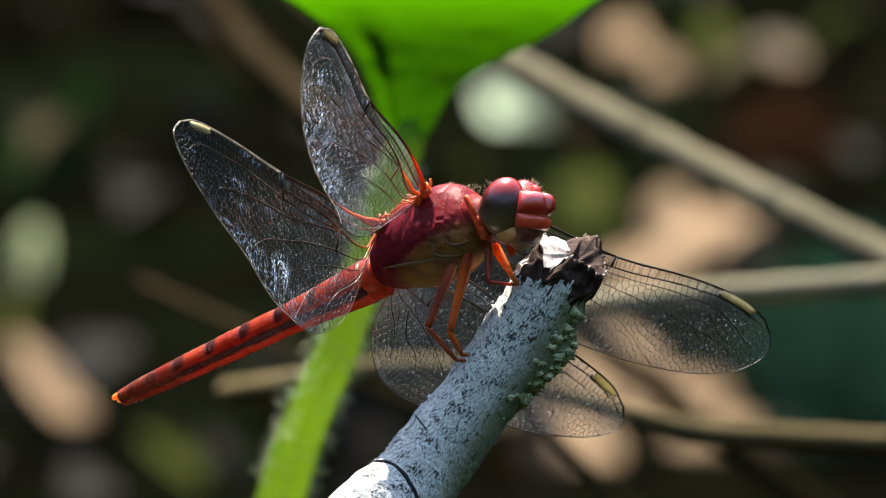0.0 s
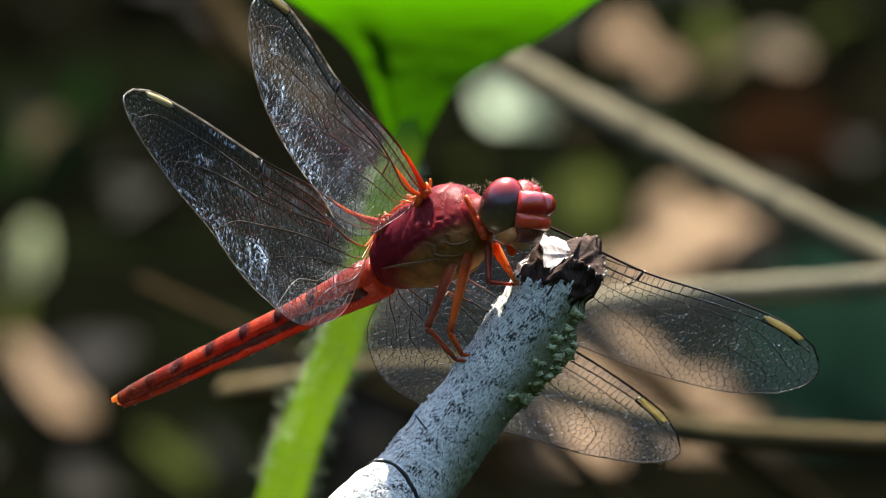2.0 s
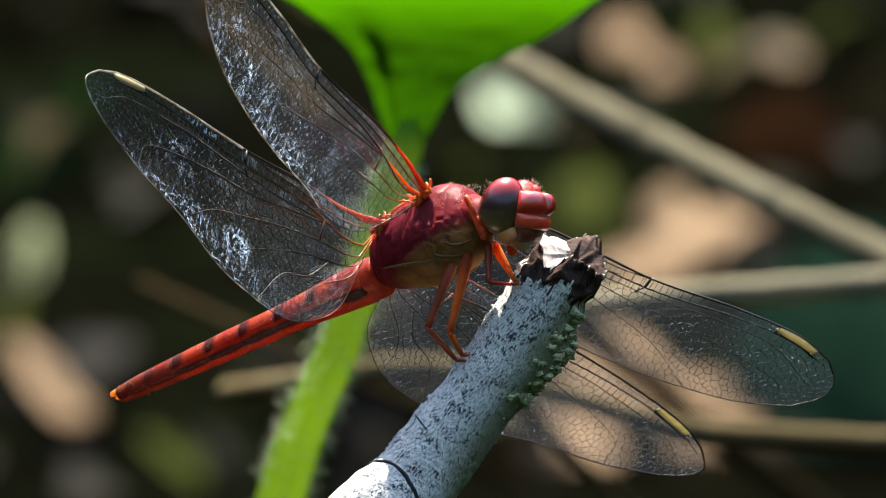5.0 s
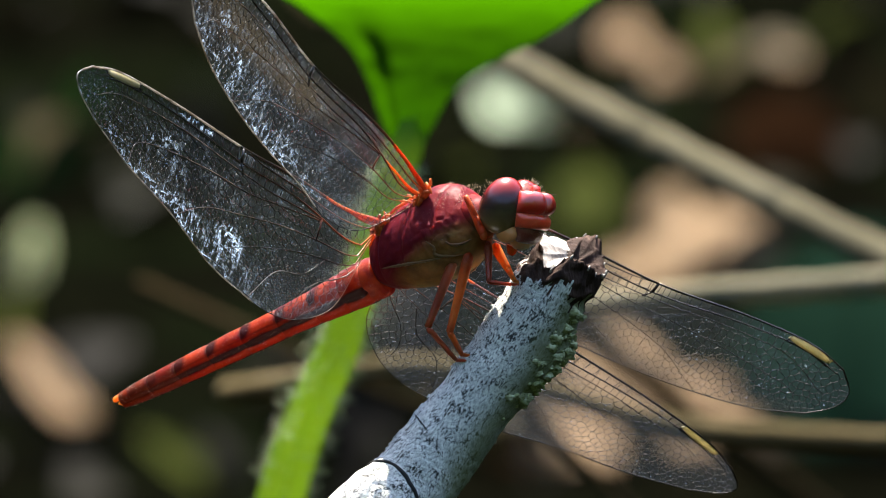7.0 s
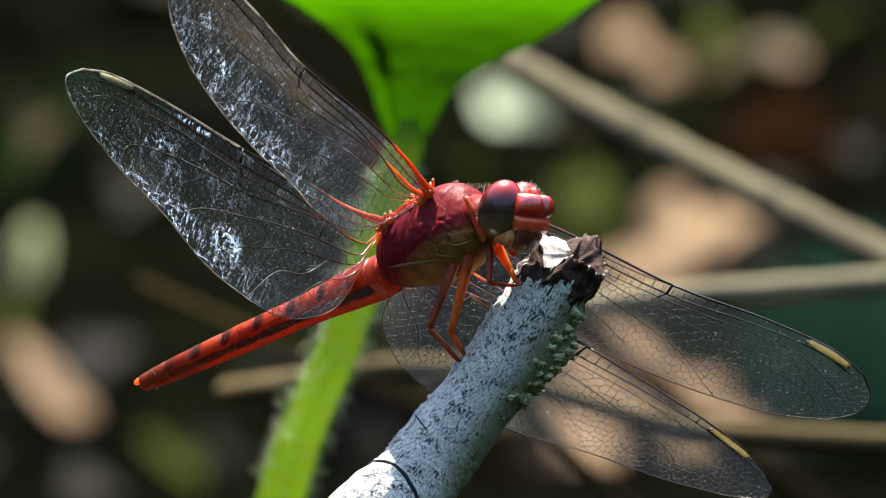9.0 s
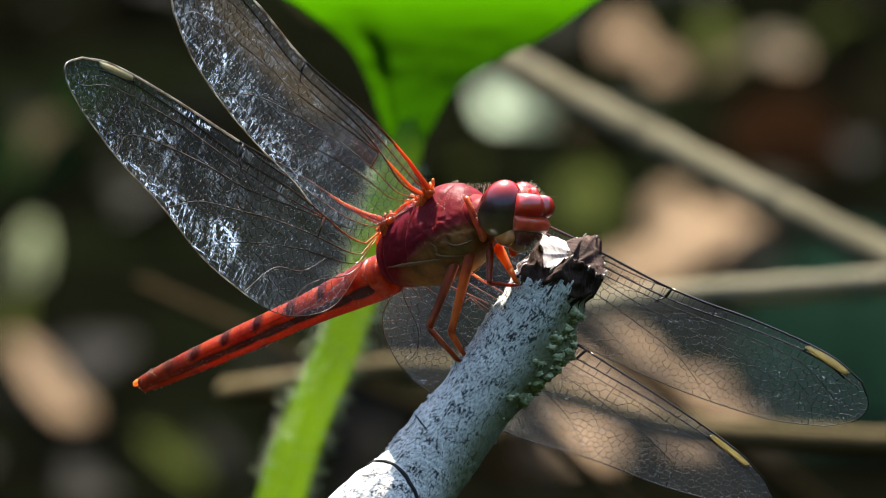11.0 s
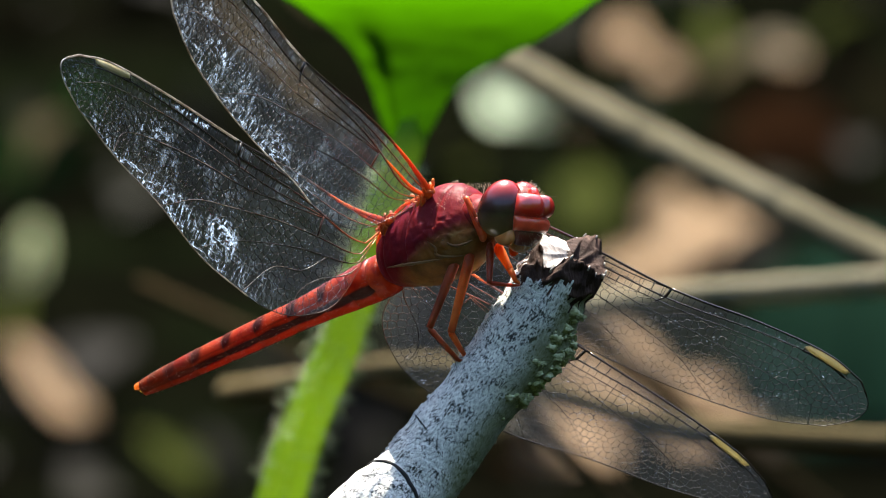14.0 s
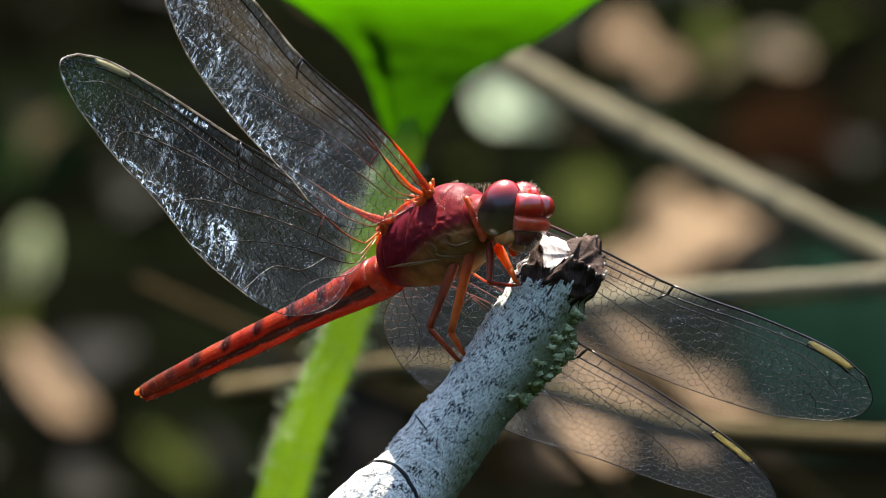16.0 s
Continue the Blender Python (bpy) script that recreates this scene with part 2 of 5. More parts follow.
        amount = m.math("ADD", amount, m.math("MULTIPLY", m.math("MAXIMUM", glint_web, lone), glint))
    amount = m.math("ADD", amount, haze)
    glint_film = m.n("ShaderNodeMixShader")
    m.link(amount, glint_film.inputs[0])
    m.link(film.outputs[0], glint_film.inputs[1])
    m.link(dust_glint.outputs[0], glint_film.inputs[2])
    m.link(glint_film.outputs[0], m.out.inputs[0])
    return m.m


# right wings carry painted glints, the left ones only specks
MEMBRANE = membrane_material("bright_glint_membrane", 1.25, 0.008, [(0.33, 0.76, 0.055, 0.17, 1.0), (0.49, 0.84, 0.12, 0.13, 0.55), (0.61, 0.40, 0.09, 0.13, 0.6), (0.51, 0.05, 0.09, 0.045, 1.0), (0.92, 0.50, 0.09, 0.40, 0.4)])
MEMBRANE_FAINT_GLINT = membrane_material("faint_glint_membrane", 0.7, 0.007, [(0.66, 0.70, 0.06, 0.12, 1.0), (0.75, 0.50, 0.06, 0.12, 0.6), (0.37, 0.82, 0.06, 0.12, 0.4)])
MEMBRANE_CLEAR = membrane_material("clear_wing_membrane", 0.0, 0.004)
STIGMA = chitin("cream_wing_spot", (0.50, 0.42, 0.22), (0.76, 0.68, 0.42), 0.35, 0.0, 1500, through=0.35)


def bark_material():
    m = Mat("grey_lichened_bark")
    turn = m.n("ShaderNodeMapping")
    turn.inputs["Rotation"].default_value = (0, radians(-35), 0)
    m.link(m.co, turn.inputs["Vector"])
    along = m.stretch(1.0, 1.0, 0.5, turn.outputs[0])
    grain = m.noise(7000, 6, 0.7, along)
    fleck = m.noise(6800, 5, 0.78, along)
    cloud = m.noise(330, 4)
    col = m.mix(m.ramp(grain, (0.32, 0.0), (0.56, 1.0)), (0.22, 0.22, 0.20), (0.88, 0.87, 0.80))
    col = m.mix(m.ramp(cloud, (0.35, 0.0), (0.7, 0.45)), col, (0.44, 0.45, 0.40))
    dense = m.math("ADD", fleck, m.math("MULTIPLY", m.math("SUBTRACT", m.noise(1300, 4), 0.5), 0.40))
    col = m.mix(m.ramp(dense, (0.415, 0.98), (0.465, 0.0)), col, (0.016, 0.016, 0.015))
    right = m.n("ShaderNodeSeparateXYZ")
    m.link(m.co, right.inputs[0])
    off = m.math("SUBTRACT", right.outputs[0], m.math("MULTIPLY", m.math("ADD", right.outputs[2], 0.0131), 0.67))
    # right flank: green moss, with that side's shade put into the same mask
    moss_shade = m.math("ADD", m.span(off, -0.0002, 0.0030), m.math("MULTIPLY", m.math("SUBTRACT", cloud, 0.5), 1.3))
    col = m.mix(m.ramp(moss_shade, (0.35, 0.0), (0.9, 0.80)), col, (0.16, 0.17, 0.06))
    h = m.math("ADD", grain, m.math("MULTIPLY", m.noise(900, 4), 0.8))
    return m.base(col, 0.85, m.bump(h, 0.00018, 0.9))


BARK = bark_material()


def wood_material():
    m = Mat("shaded_broken_wood")
    g = m.noise(1300, 6, 0.65, m.stretch(1.4, 1.4, 0.25))
    # brown wood, deepened so its colour carries the shade of the break
    col = m.ramp(g, (0.3, (0.014, 0.008, 0.006)), (0.55, (0.042, 0.022, 0.016)), (0.8, (0.12, 0.075, 0.055)))
    return m.base(col, 0.8, m.bump(g, 0.0003, 1.0), Specular_IOR_Level=0.12)


def cut_material():
    m = Mat("sunlit_split_wood")
    g = m.noise(1600, 6, 0.6, m.stretch(1.4, 1.4, 0.3))
    # the same break where sun falls, its brightness put into the colour
    col = m.ramp(g, (0.25, (0.10, 0.075, 0.066)), (0.5, (0.30, 0.26, 0.235)), (0.8, (0.50, 0.45, 0.41)))
    return m.base(col, 0.6, m.bump(g, 0.0002, 1.0))


def lichen_material():
    m = Mat("pale_green_lichen")
    g = m.noise(1800, 5)
    col = m.ramp(g, (0.3, (0.10, 0.11, 0.04)), (0.52, (0.40, 0.41, 0.22)), (0.75, (0.75, 0.74, 0.55)))
    return m.base(col, 0.9, m.bump(g, 0.0002, 1.0))


WOOD, CUT, LICHEN = wood_material(), cut_material(), lichen_material()
CRACK = Mat("black_crack").base((0.012, 0.011, 0.010), 0.9)


def leaf_material(name, dark, light, through_colour, amount, scale):
    m = Mat(name)
    a = m.noise(scale, 4)
    ribs = m.noise(1.0, 3, 0.5, m.stretch(scale * 0.25, scale * 5, scale))
    col = m.mix(m.ramp(a, (0.35, 0.0), (0.7, 1.0)), dark, light)
    tcol = m.mix(m.ramp(ribs, (0.35, 0.45), (0.6, 0.0)), through_colour, tuple(c * 0.55 for c in through_colour))
    m.base(col, 0.6, m.bump(ribs, 0.0006, 0.6), Specular_IOR_Level=0.03)
    return m.glow_through(tcol, amount)


BLADE = leaf_material("green_leaf_blade", (0.0154, 0.049, 0.0042), (0.028, 0.077, 0.007), (0.027, 0.104, 0.0007), 0.66, 60)
STEM = leaf_material("green_stem", (0.091, 0.2184, 0.0182), (0.1547, 0.3003, 0.0364), (0.455, 0.6006, 0.1183), 0.6, 120)
FUZZ = Mat("pale_hair").base((0.38, 0.44, 0.24), 0.6)
HERB = leaf_material("dark_herb_leaf", (0.014, 0.035, 0.0098), (0.0315, 0.0665, 0.0175), (0.0126, 0.0385, 0.007), 0.2, 50)


def dry_material(name, dark, light, scale, through=0.0):
    m = Mat(name)
    g = m.noise(1.0, 5, 0.6, m.stretch(scale, scale, scale * 0.15))
    b = m.noise(scale * 0.3, 3)
    rnd = m.n("ShaderNodeObjectInfo").outputs["Random"]
    col = m.mix(m.ramp(g, (0.3, 0.0), (0.7, 1.0)), dark, light)
    col = m.mix(m.ramp(b, (0.4, 0.5), (0.65, 0.0)), col, tuple(c * 0.5 for c in dark))
    col = m.mix(m.math("MULTIPLY", rnd, 0.3), col, dark)
    m.base(col, 0.7, m.bump(g, 0.0004, 0.6), Specular_IOR_Level=0.0)
    return m.glow_through(col, through) if through else m.m


STRAW = dry_material("dry_straw", (0.119, 0.107, 0.069), (0.176, 0.159, 0.112), 140, 0.3)
PALE_STRAW = dry_material("lighter_straw", (0.216, 0.194, 0.125), (0.319, 0.289, 0.203), 140, 0.3)
MID_STRAW = dry_material("weathered_straw", (0.12, 0.0928, 0.0464), (0.186, 0.147, 0.0819), 140, 0.3)
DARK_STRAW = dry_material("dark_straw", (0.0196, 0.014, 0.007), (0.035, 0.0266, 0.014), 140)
GREY_LEAF = dry_material("silvery_leaf", (0.35, 0.434, 0.322), (0.476, 0.56, 0.434), 90, 0.75)
SAGE_LEAF = dry_material("sage_leaf", (0.21, 0.245, 0.14), (0.294, 0.336, 0.21), 90, 0.7)
TAN_LEAF = dry_material("tan_dry_leaf", (0.3416, 0.2391, 0.1537), (0.4782, 0.3587, 0.2477), 90, 0.65)
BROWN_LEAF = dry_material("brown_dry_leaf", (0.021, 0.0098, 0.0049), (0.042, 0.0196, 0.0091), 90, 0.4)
OLIVE_LEAF = dry_material("olive_leaf", (0.0595, 0.0735, 0.0196), (0.112, 0.1295, 0.035), 90, 0.5)
TEAL_LEAF = dry_material("blue_green_leaf", (0.0084, 0.0252, 0.0168), (0.0154, 0.042, 0.0266), 90, 0.4)


def soil_material():
    m = Mat("shade_dark_soil")
    a = m.noise(22, 4)
    b = m.noise(90, 6)
    # near-black values: the ground's shade is put into the soil colour
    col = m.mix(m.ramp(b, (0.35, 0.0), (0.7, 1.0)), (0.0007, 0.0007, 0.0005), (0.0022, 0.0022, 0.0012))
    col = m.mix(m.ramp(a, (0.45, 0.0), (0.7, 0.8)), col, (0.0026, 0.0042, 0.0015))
    return m.base(col, 1.0, m.bump(b, 0.006, 1.0), Specular_IOR_Level=0.0)


SOIL = soil_material()


# ---- mesh helpers ----
def mesh_of(name, verts, faces, mats, indices=None, smooth=True):
    me = bpy.data.meshes.new(name)
    me.from_pydata([tuple(v) for v in verts], [], faces)
    for mt in mats if isinstance(mats, (list, tuple)) else [mats]:
        me.materials.append(mt)
    if indices is not None:
        me.polygons.foreach_set("material_index", indices)
    me.polygons.foreach_set("use_smooth", [smooth] * len(me.polygons))
    me.update()
    return me


def child(name, me, parent, label="", kind=""):
    ob = new(name, me)
    ob.parent = parent
    return tagged(ob, label=label, kind=kind)


def spline(pts, n=10):
    """A smooth curve through points, n steps between neighbours."""
    p = [np.array(q, float) for q in pts]
    p = [2 * p[0] - p[1], *p, 2 * p[-1] - p[-2]]
    out = []
    for i in range(1, len(p) - 2):
        a, b, c, d = p[i - 1:i + 3]
        for k in range(n):
            t = k / n
            out.append(0.5 * (2 * b + (c - a) * t + (2 * a - 5 * b + 4 * c - d) * t * t + (3 * b - a - 3 * c + d) * t ** 3))
    out.append(p[-2])
    return np.array(out)


def tube_data(path, radii, sides=8, verts=None, faces=None, squash=1.0):
    """Adds a capped tube along path to verts and faces."""
    verts = [] if verts is None else verts
    faces = [] if faces is None else faces
    path = [Vector(p) for p in path]
    if isinstance(radii, (int, float)):
        radii = [radii] * len(path)
    start = len(verts)
    side = None
    for i, p in enumerate(path):
        d = (path[min(i + 1, len(path) - 1)] - path[max(i - 1, 0)]).normalized()
        if side is None:
            side = d.orthogonal().normalized()
        side = (side - d * side.dot(d)).normalized()
        up = d.cross(side)
        for k in range(sides):
            a = 2 * math.pi * k / sides
            verts.append(p + radii[i] * (math.cos(a) * side + squash * math.sin(a) * up))
    for i in range(len(path) - 1):
        for k in range(sides):
            a, b = start + i * sides + k, start + i * sides + (k + 1) % sides
            faces.append((a, b, b + sides, a + sides))
    faces.append(tuple(start + k for k in reversed(range(sides))))
    faces.append(tuple(start + (len(path) - 1) * sides + k for k in range(sides)))
    return verts, faces


def tube(name, path, radii, mat, sides=10, squash=1.0):
    v, f = tube_data(path, radii, sides, squash=squash)
    return mesh_of(name, v, f, mat)


def rings_mesh(name, rings, mats, pick=None):
    """A closed loft through rings of equal size. pick(i, k): the material of a face."""
    n = len(rings[0])
    verts = [p for r in rings for p in r]
    faces, idx = [], []
    for i in range(len(rings) - 1):
        for k in range(n):
            a, b = i * n + k, i * n + (k + 1) % n
            faces.append((a, b, b + n, a + n))
            idx.append(pick(i, k) if pick else 0)
    for r, order in ((0, range(n - 1, -1, -1)), (len(rings) - 1, range(n))):
        faces.append(tuple(r * n + k for k in order))
        idx.append(pick(min(r, len(rings) - 2), 0) if pick else 0)
    return mesh_of(name, verts, faces, mats, idx)


def ball_data(centre, size, nu=24, nv=16, warp=None, turn=None):
    verts, faces = [], []
    for j in range(nv + 1):
        th = math.pi * j / nv
        for i in range(nu):
            ph = 2 * math.pi * i / nu
            d = Vector((math.sin(th) * math.cos(ph), math.sin(th) * math.sin(ph), math.cos(th)))
            q = Vector((d.x * size[0], d.y * size[1], d.z * size[2]))
            if warp:
                q = warp(d, q)
            if turn:
                q = turn @ q
            verts.append(Vector(centre) + q)
    for j in range(nv):
        for i in range(nu):
            a, b = j * nu + i, j * nu + (i + 1) % nu
            faces.append((a, a + nu, b + nu, b))
    return verts, faces


def ball(name, centre, size, mat, **kw):
    v, f = ball_data([c * MM for c in centre], [s * MM for s in size], **kw)
    return mesh_of(name, v, f, mat)


def bristles(name, roots, mat, thick=0.00002):
    """Fine hairs, each from a root along a vector."""
    verts, faces = [], []
    for p, d in roots:
        p, d = Vector(p), Vector(d)
        tube_data([p, p + d * 0.5, p + d], [thick, thick * 0.7, thick * 0.15], 4, verts, faces)
    return mesh_of(name, verts, faces, mat)


# ---- the dragonfly ----
BODY_TURN = pose(0, 0, 0, -18.98, -19.13, -35.2)
BODY = VIEW @ Matrix.Translation((2.036 * MM, -2.0 * MM, 1.734 * MM)) @ BODY_TURN
dragonfly = tagged(new("dragonfly"), "red dragonfly with clear veined wings, perched on a broken twig", "dragonfly")
rng = random.Random(4)


def thorax():
    """The deep, tilted thorax: dull purple-red flank, paler folded underside, sunlit crest."""
    stations = [(-8.2, 0.10, 0.9, 0.9, 1.3), (-7.8, 0.05, 1.5, 1.5, 1.8), (-7.0, 0.05, 2.0, 2.0, 2.2), (-5.9, 0.0, 2.35, 2.45, 2.5), (-4.6, 0.0, 2.55, 2.95, 2.9),
                (-3.2, 0.0, 2.6, 3.3, 2.95), (-1.9, 0.0, 2.5, 3.4, 2.95), (-0.8, 0.0, 2.2, 3.1, 2.8), (0.1, 0.0, 1.8, 2.4, 2.4), (0.7, 0.0, 1.2, 1.5, 1.7)]
    fine = spline(stations, 12)
    rings, n = [], 96
    for x, y, w, up, down in fine:
        ring = []
        for k in range(n):
            a = 2 * math.pi * k / n
            c, s = math.cos(a), math.sin(a)
            py = math.copysign(abs(c) ** 0.85, c) * w
            pz = s * (up if s > 0 else down)
            lean = x - 0.28 * pz
            # sutures: sunken slanting lines across the flank
            for line in (-6.6, -4.1, -1.6):
                g = lean - line
                py *= 1 - 0.06 * math.exp(-(g / 0.11) ** 2)
            for level in (-1.5,):
                py *= 1 - 0.05 * math.exp(-((pz - level - 0.12 * (x + 4)) / 0.16) ** 2)
            q = Vector((x, y + py, pz))
            j = noise.noise(q * 1.3) * 0.08 + noise.noise(q * 3.1) * 0.04
            # crumpled folds low on the front of the flank
            soft = math.exp(-((x + 1.9) / 1.7) ** 2) * math.exp(-((pz + 1.1) / 1.1) ** 2)
            ridge = 1 - 2 * abs(noise.noise(Vector((x * 0.9 + pz * 0.5, c, pz * 0.9 - x * 0.3)) * 1.25))
            j += soft * 0.60 * (ridge - 0.45)
            q.y += math.copysign(j, c)
            q.z += j * 0.5
            ring.append(q * MM)
        rings.append(ring)

    me = rings_mesh("thorax", rings, THORAX)
    return child("thorax", me, dragonfly, "dull purple-red thorax with a tan underside")


thorax_ob = thorax()


def thorax_details():
    # bristly crest and shoulder hairs
    roots = []
    for _ in range(1500):
        x = rng.uniform(-5.5, 0.6)
        a = rng.uniform(0.15, math.pi - 0.15)
        w = 2.4 if x < -0.5 else 1.8
        up = 3.2 if -3.5 < x < -0.8 else 2.6
        d = Vector((rng.uniform(-0.3, 0.4), math.cos(a), math.sin(a)))
        roots.append((Vector((x, math.cos(a) * w, math.sin(a) * up)) * MM, d.normalized() * rng.uniform(0.08, 0.22) * MM))
    child("hairs", bristles("hairs", roots, HAIR, 0.000006), thorax_ob, kind="stuff")
    # pale folded ridges low on the flank
    for way in (((-6.6, 1.72, -1.57), (-5.5, 1.85, -1.86), (-4.35, 1.93, -2.14), (-2.9, 1.72, -2.37), (-1.7, 1.6, -2.56)),
                ((-2.3, 2.36, -1.34), (-1.87, 2.12, -1.84), (-2.0, 1.83, -2.25), (-1.25, 1.40, -2.5), (-0.4, 0.85, -2.5)),
                ((-1.2, 2.14, -1.51), (-0.64, 1.67, -1.97), (0.0, 1.28, -1.95), (0.45, 0.95, -1.7))):
        for side in (-1, 1):
            line = spline([Vector((x, side * y, z)) * MM for x, y, z in way], 8)
            thick = [MM * 0.11 * (0.2 + 0.75 * math.sin(math.pi * (i + 1) / (len(line) + 1))) * (1 + 0.5 * noise.noise(Vector((i * 0.5, z_, 1)))) for i, z_ in enumerate(p[2] for p in line)]
            child("pleural_ridge", tube("pleural_ridge", line, thick, PLEURA, 10), thorax_ob, "pale olive fold of the flank")
    # collar plate behind the head
    v, f = tube_data([Vector(p) * MM for p in ((0.2, 0.0, 0.2), (1.0, 0.0, 0.0), (1.9, 0.0, -0.2))], [1.7 * MM, 1.35 * MM, 0.8 * MM], 20)
    child("prothorax", mesh_of("prothorax", v, f, THORAX), dragonfly)


thorax_details()


def wing_roots():
    """Orange hinge plates where the wings join the thorax."""
    for base, fore in (((-2.2, -2.45, 2.1), 1), ((-6.1, -2.2, 1.4), 0), ((-2.9, 1.5, 3.0), 1), ((-6.1, 1.95, 1.45), 0)):
        b = Vector(base)
        side = -1 if b.y < 0 else 1
        root = ball("wing_hinge", b, (0.6, 0.30, 0.28), SCLERITE, nu=16, nv=10, warp=lambda d, q: q * (1 + 0.7 * noise.noise(d * 2.6)))
        hinge = child("wing_hinge", root, dragonfly)
        for dx, dy, dz, s in ((0.6, 0.05, 0.25, 0.34), (-0.6, 0.1, -0.25, 0.36), (0.05, 0.3, 0.15, 0.30), (-0.2, 0.25, -0.5, 0.3)):
            me = ball("hinge_plate", b + Vector((dx, side * dy, dz)), (s * 1.5, s * 0.4, s * 0.42), SCLERITE, nu=14, nv=10, warp=lambda d, q, o=b * dx * 9: q * (1 + 0.28 * noise.noise(d * 2.3 + o)), turn=Euler((dx * 3, dz * 5, dy * 9)).to_matrix())
            child("hinge_plate", me, hinge)
        for _ in range(5):
            a = b + Vector((rng.uniform(-1.2, 1.0), side * rng.uniform(-0.1, 0.3), rng.uniform(-0.4, 0.3)))
            c = a + Vector((rng.uniform(-0.9, 0.9), side * rng.uniform(0.0, 0.45), rng.uniform(-0.2, 0.55)))
            line = spline([a * MM, (a + c) * 0.5 * MM + Vector((0, side * 0.1, 0.08)) * MM, c * MM], 4)
            child("hinge_strut", tube("hinge_strut", line, [rng.uniform(0.05, 0.10) * MM for _ in line], SCLERITE, 8), hinge)
    for path, r in ((((-5.6, -2.15, 1.75), (-4.6, -2.25, 2.05), (-3.6, -2.3, 2.15), (-2.6, -2.3, 2.3)), 0.11), (((-6.9, -1.9, 1.0), (-7.4, -1.7, 0.7), (-7.9, -1.2, 0.6)), 0.11)):
        line = spline([Vector(p) * MM for p in path], 8)
        me = tube("wing_ridge", line, [r * MM * (1 + 0.2 * noise.noise(Vector((i * 0.7, r, 3)))) for i in range(len(line))], SCLERITE, 10)
        child("wing_ridge", me, dragonfly)


wing_roots()


def head():
    """The head turns on its own: two big eyes, red domed face, dark lip, jaw."""
    hd = new("head")
    hd.parent = dragonfly
    core = ball("head_capsule", (0.0, 0, -0.05), (1.75, 1.6, 2.15), LABRUM, nu=32, nv=22)
    child("head_capsule", core, hd)
    for side in (-1, 1):
        def bulge(d, q):
            return Vector((q.x * (1 - 0.08 * d.z), q.y, q.z))
        tilt = Euler((radians(10 * side), radians(6), radians(-14 * side))).to_matrix()
        me = ball("eye", (0, 0, 0), (1.60, 1.34, 1.96), EYE_MAT, nu=56, nv=40, warp=bulge, turn=tilt)
        eye = child("eye", me, hd, "glossy compound eye, red above and dark below")
        eye.location = (Vector((-0.36, side * 1.14, 0.40)) * MM)

    def plate(name, low, high, wide, rise, mat, label, cleft=0.0, parent=None):
        """A domed face plate laid on the head's round between two heights (degrees)."""
        nu, nv = 36, 18
        rings = []
        for j in range(nv + 1):
            v = j / nv
            el = radians(low + (high - low) * v)
            row = []
            for i in range(nu + 1):
                u = i / nu
                az = radians(wide * (2 * u - 1))
                d = Vector((math.cos(el) * math.cos(az), math.cos(el) * math.sin(az), math.sin(el)))
                up = rise * (1 - (2 * u - 1) ** 6) * (1 - abs(2 * v - 1) ** 2.8) - 0.03
                up -= cleft * math.exp(-((2 * u - 1) / 0.10) ** 2) * (1 - (2 * v - 1) ** 2)
                up += 0.03 * noise.noise(d * 5)
                row.append((Vector((0.12, 0, -0.05)) + Vector((d.x * 2.0, d.y * 1.85, d.z * 2.3)) + d * up) * MM)
            rings.append(row)
        back = Vector((-0.4, 0, 0)) * MM
        verts = [q for row in rings for q in row]
        faces = []
        w = nu + 1
        for j in range(nv):
            for i in range(nu):
                f = j * w + i
                faces.append((f, f + 1, f + w + 1, f + w))
        rim = [i for i in range(w)] + [j * w + nu for j in range(1, nv + 1)] + [nv * w + i for i in range(nu - 1, -1, -1)] + [j * w for j in range(nv - 1, 0, -1)]
        b = len(verts)
        verts += [verts[i].lerp(back, 0.25) for i in rim]
        for k in range(len(rim)):
            n2 = (k + 1) % len(rim)
            faces.append((rim[n2], rim[k], b + k, b + n2))
        return child(name, mesh_of(name, verts, faces, mat), parent or hd, label)

    plate("vertex", 42, 58, 16, 0.22, FACE, "dark red crown between the eyes", 0.10)
    plate("forehead", 0, 42, 60, 0.66, FACE, "glossy red forehead with a shallow cleft", 0.34)
    plate("clypeus", -25, 2, 60, 0.36, CLYPEUS, "bright orange-red face plate")
    plate("labrum", -58, -24, 56, 0.20, LABRUM, "brown-red upper lip")
    plate("labium", -86, -53, 80, 0.14, PALE_LIP, "tan lower lip")
    dome = lambda d, q: q * (1 + 0.05 * noise.noise(d * 2.0))
    for side in (-1, 1):
        child("mandible", ball("mandible", (0.25, side * 1.22, -1.45), (0.85, 0.42, 0.62), PALE_LIP, nu=18, nv=12, warp=dome), hd)
        a = [Vector(p) * MM for p in ((1.5, side * 0.85, 1.3), (1.75, side * 0.95, 1.45), (2.0, side * 1.1, 1.5), (2.25, side * 1.25, 1.5))]
        child("antenna", tube("antenna", spline(a, 4), [0.04 * MM] * 5 + [0.02 * MM] * 4 + [0.008 * MM] * 4, BRISTLE, 6), hd)
    roots = []
    for _ in range(420):
        a, b = rng.uniform(-1.2, 1.2), rng.uniform(-1.35, 1.2)
        d = Vector((math.cos(a) * math.cos(b), math.sin(a) * math.cos(b) * 0.8, math.sin(b)))
        roots.append((Vector((0.12 + 2.1 * d.x, 1.9 * d.y, -0.05 + 2.35 * d.z)) * MM, (d + Vector((rng.uniform(-.3, .3), rng.uniform(-.3, .3), rng.uniform(-.3, .3)))).normalized() * rng.uniform(0.15, 0.4) * MM))
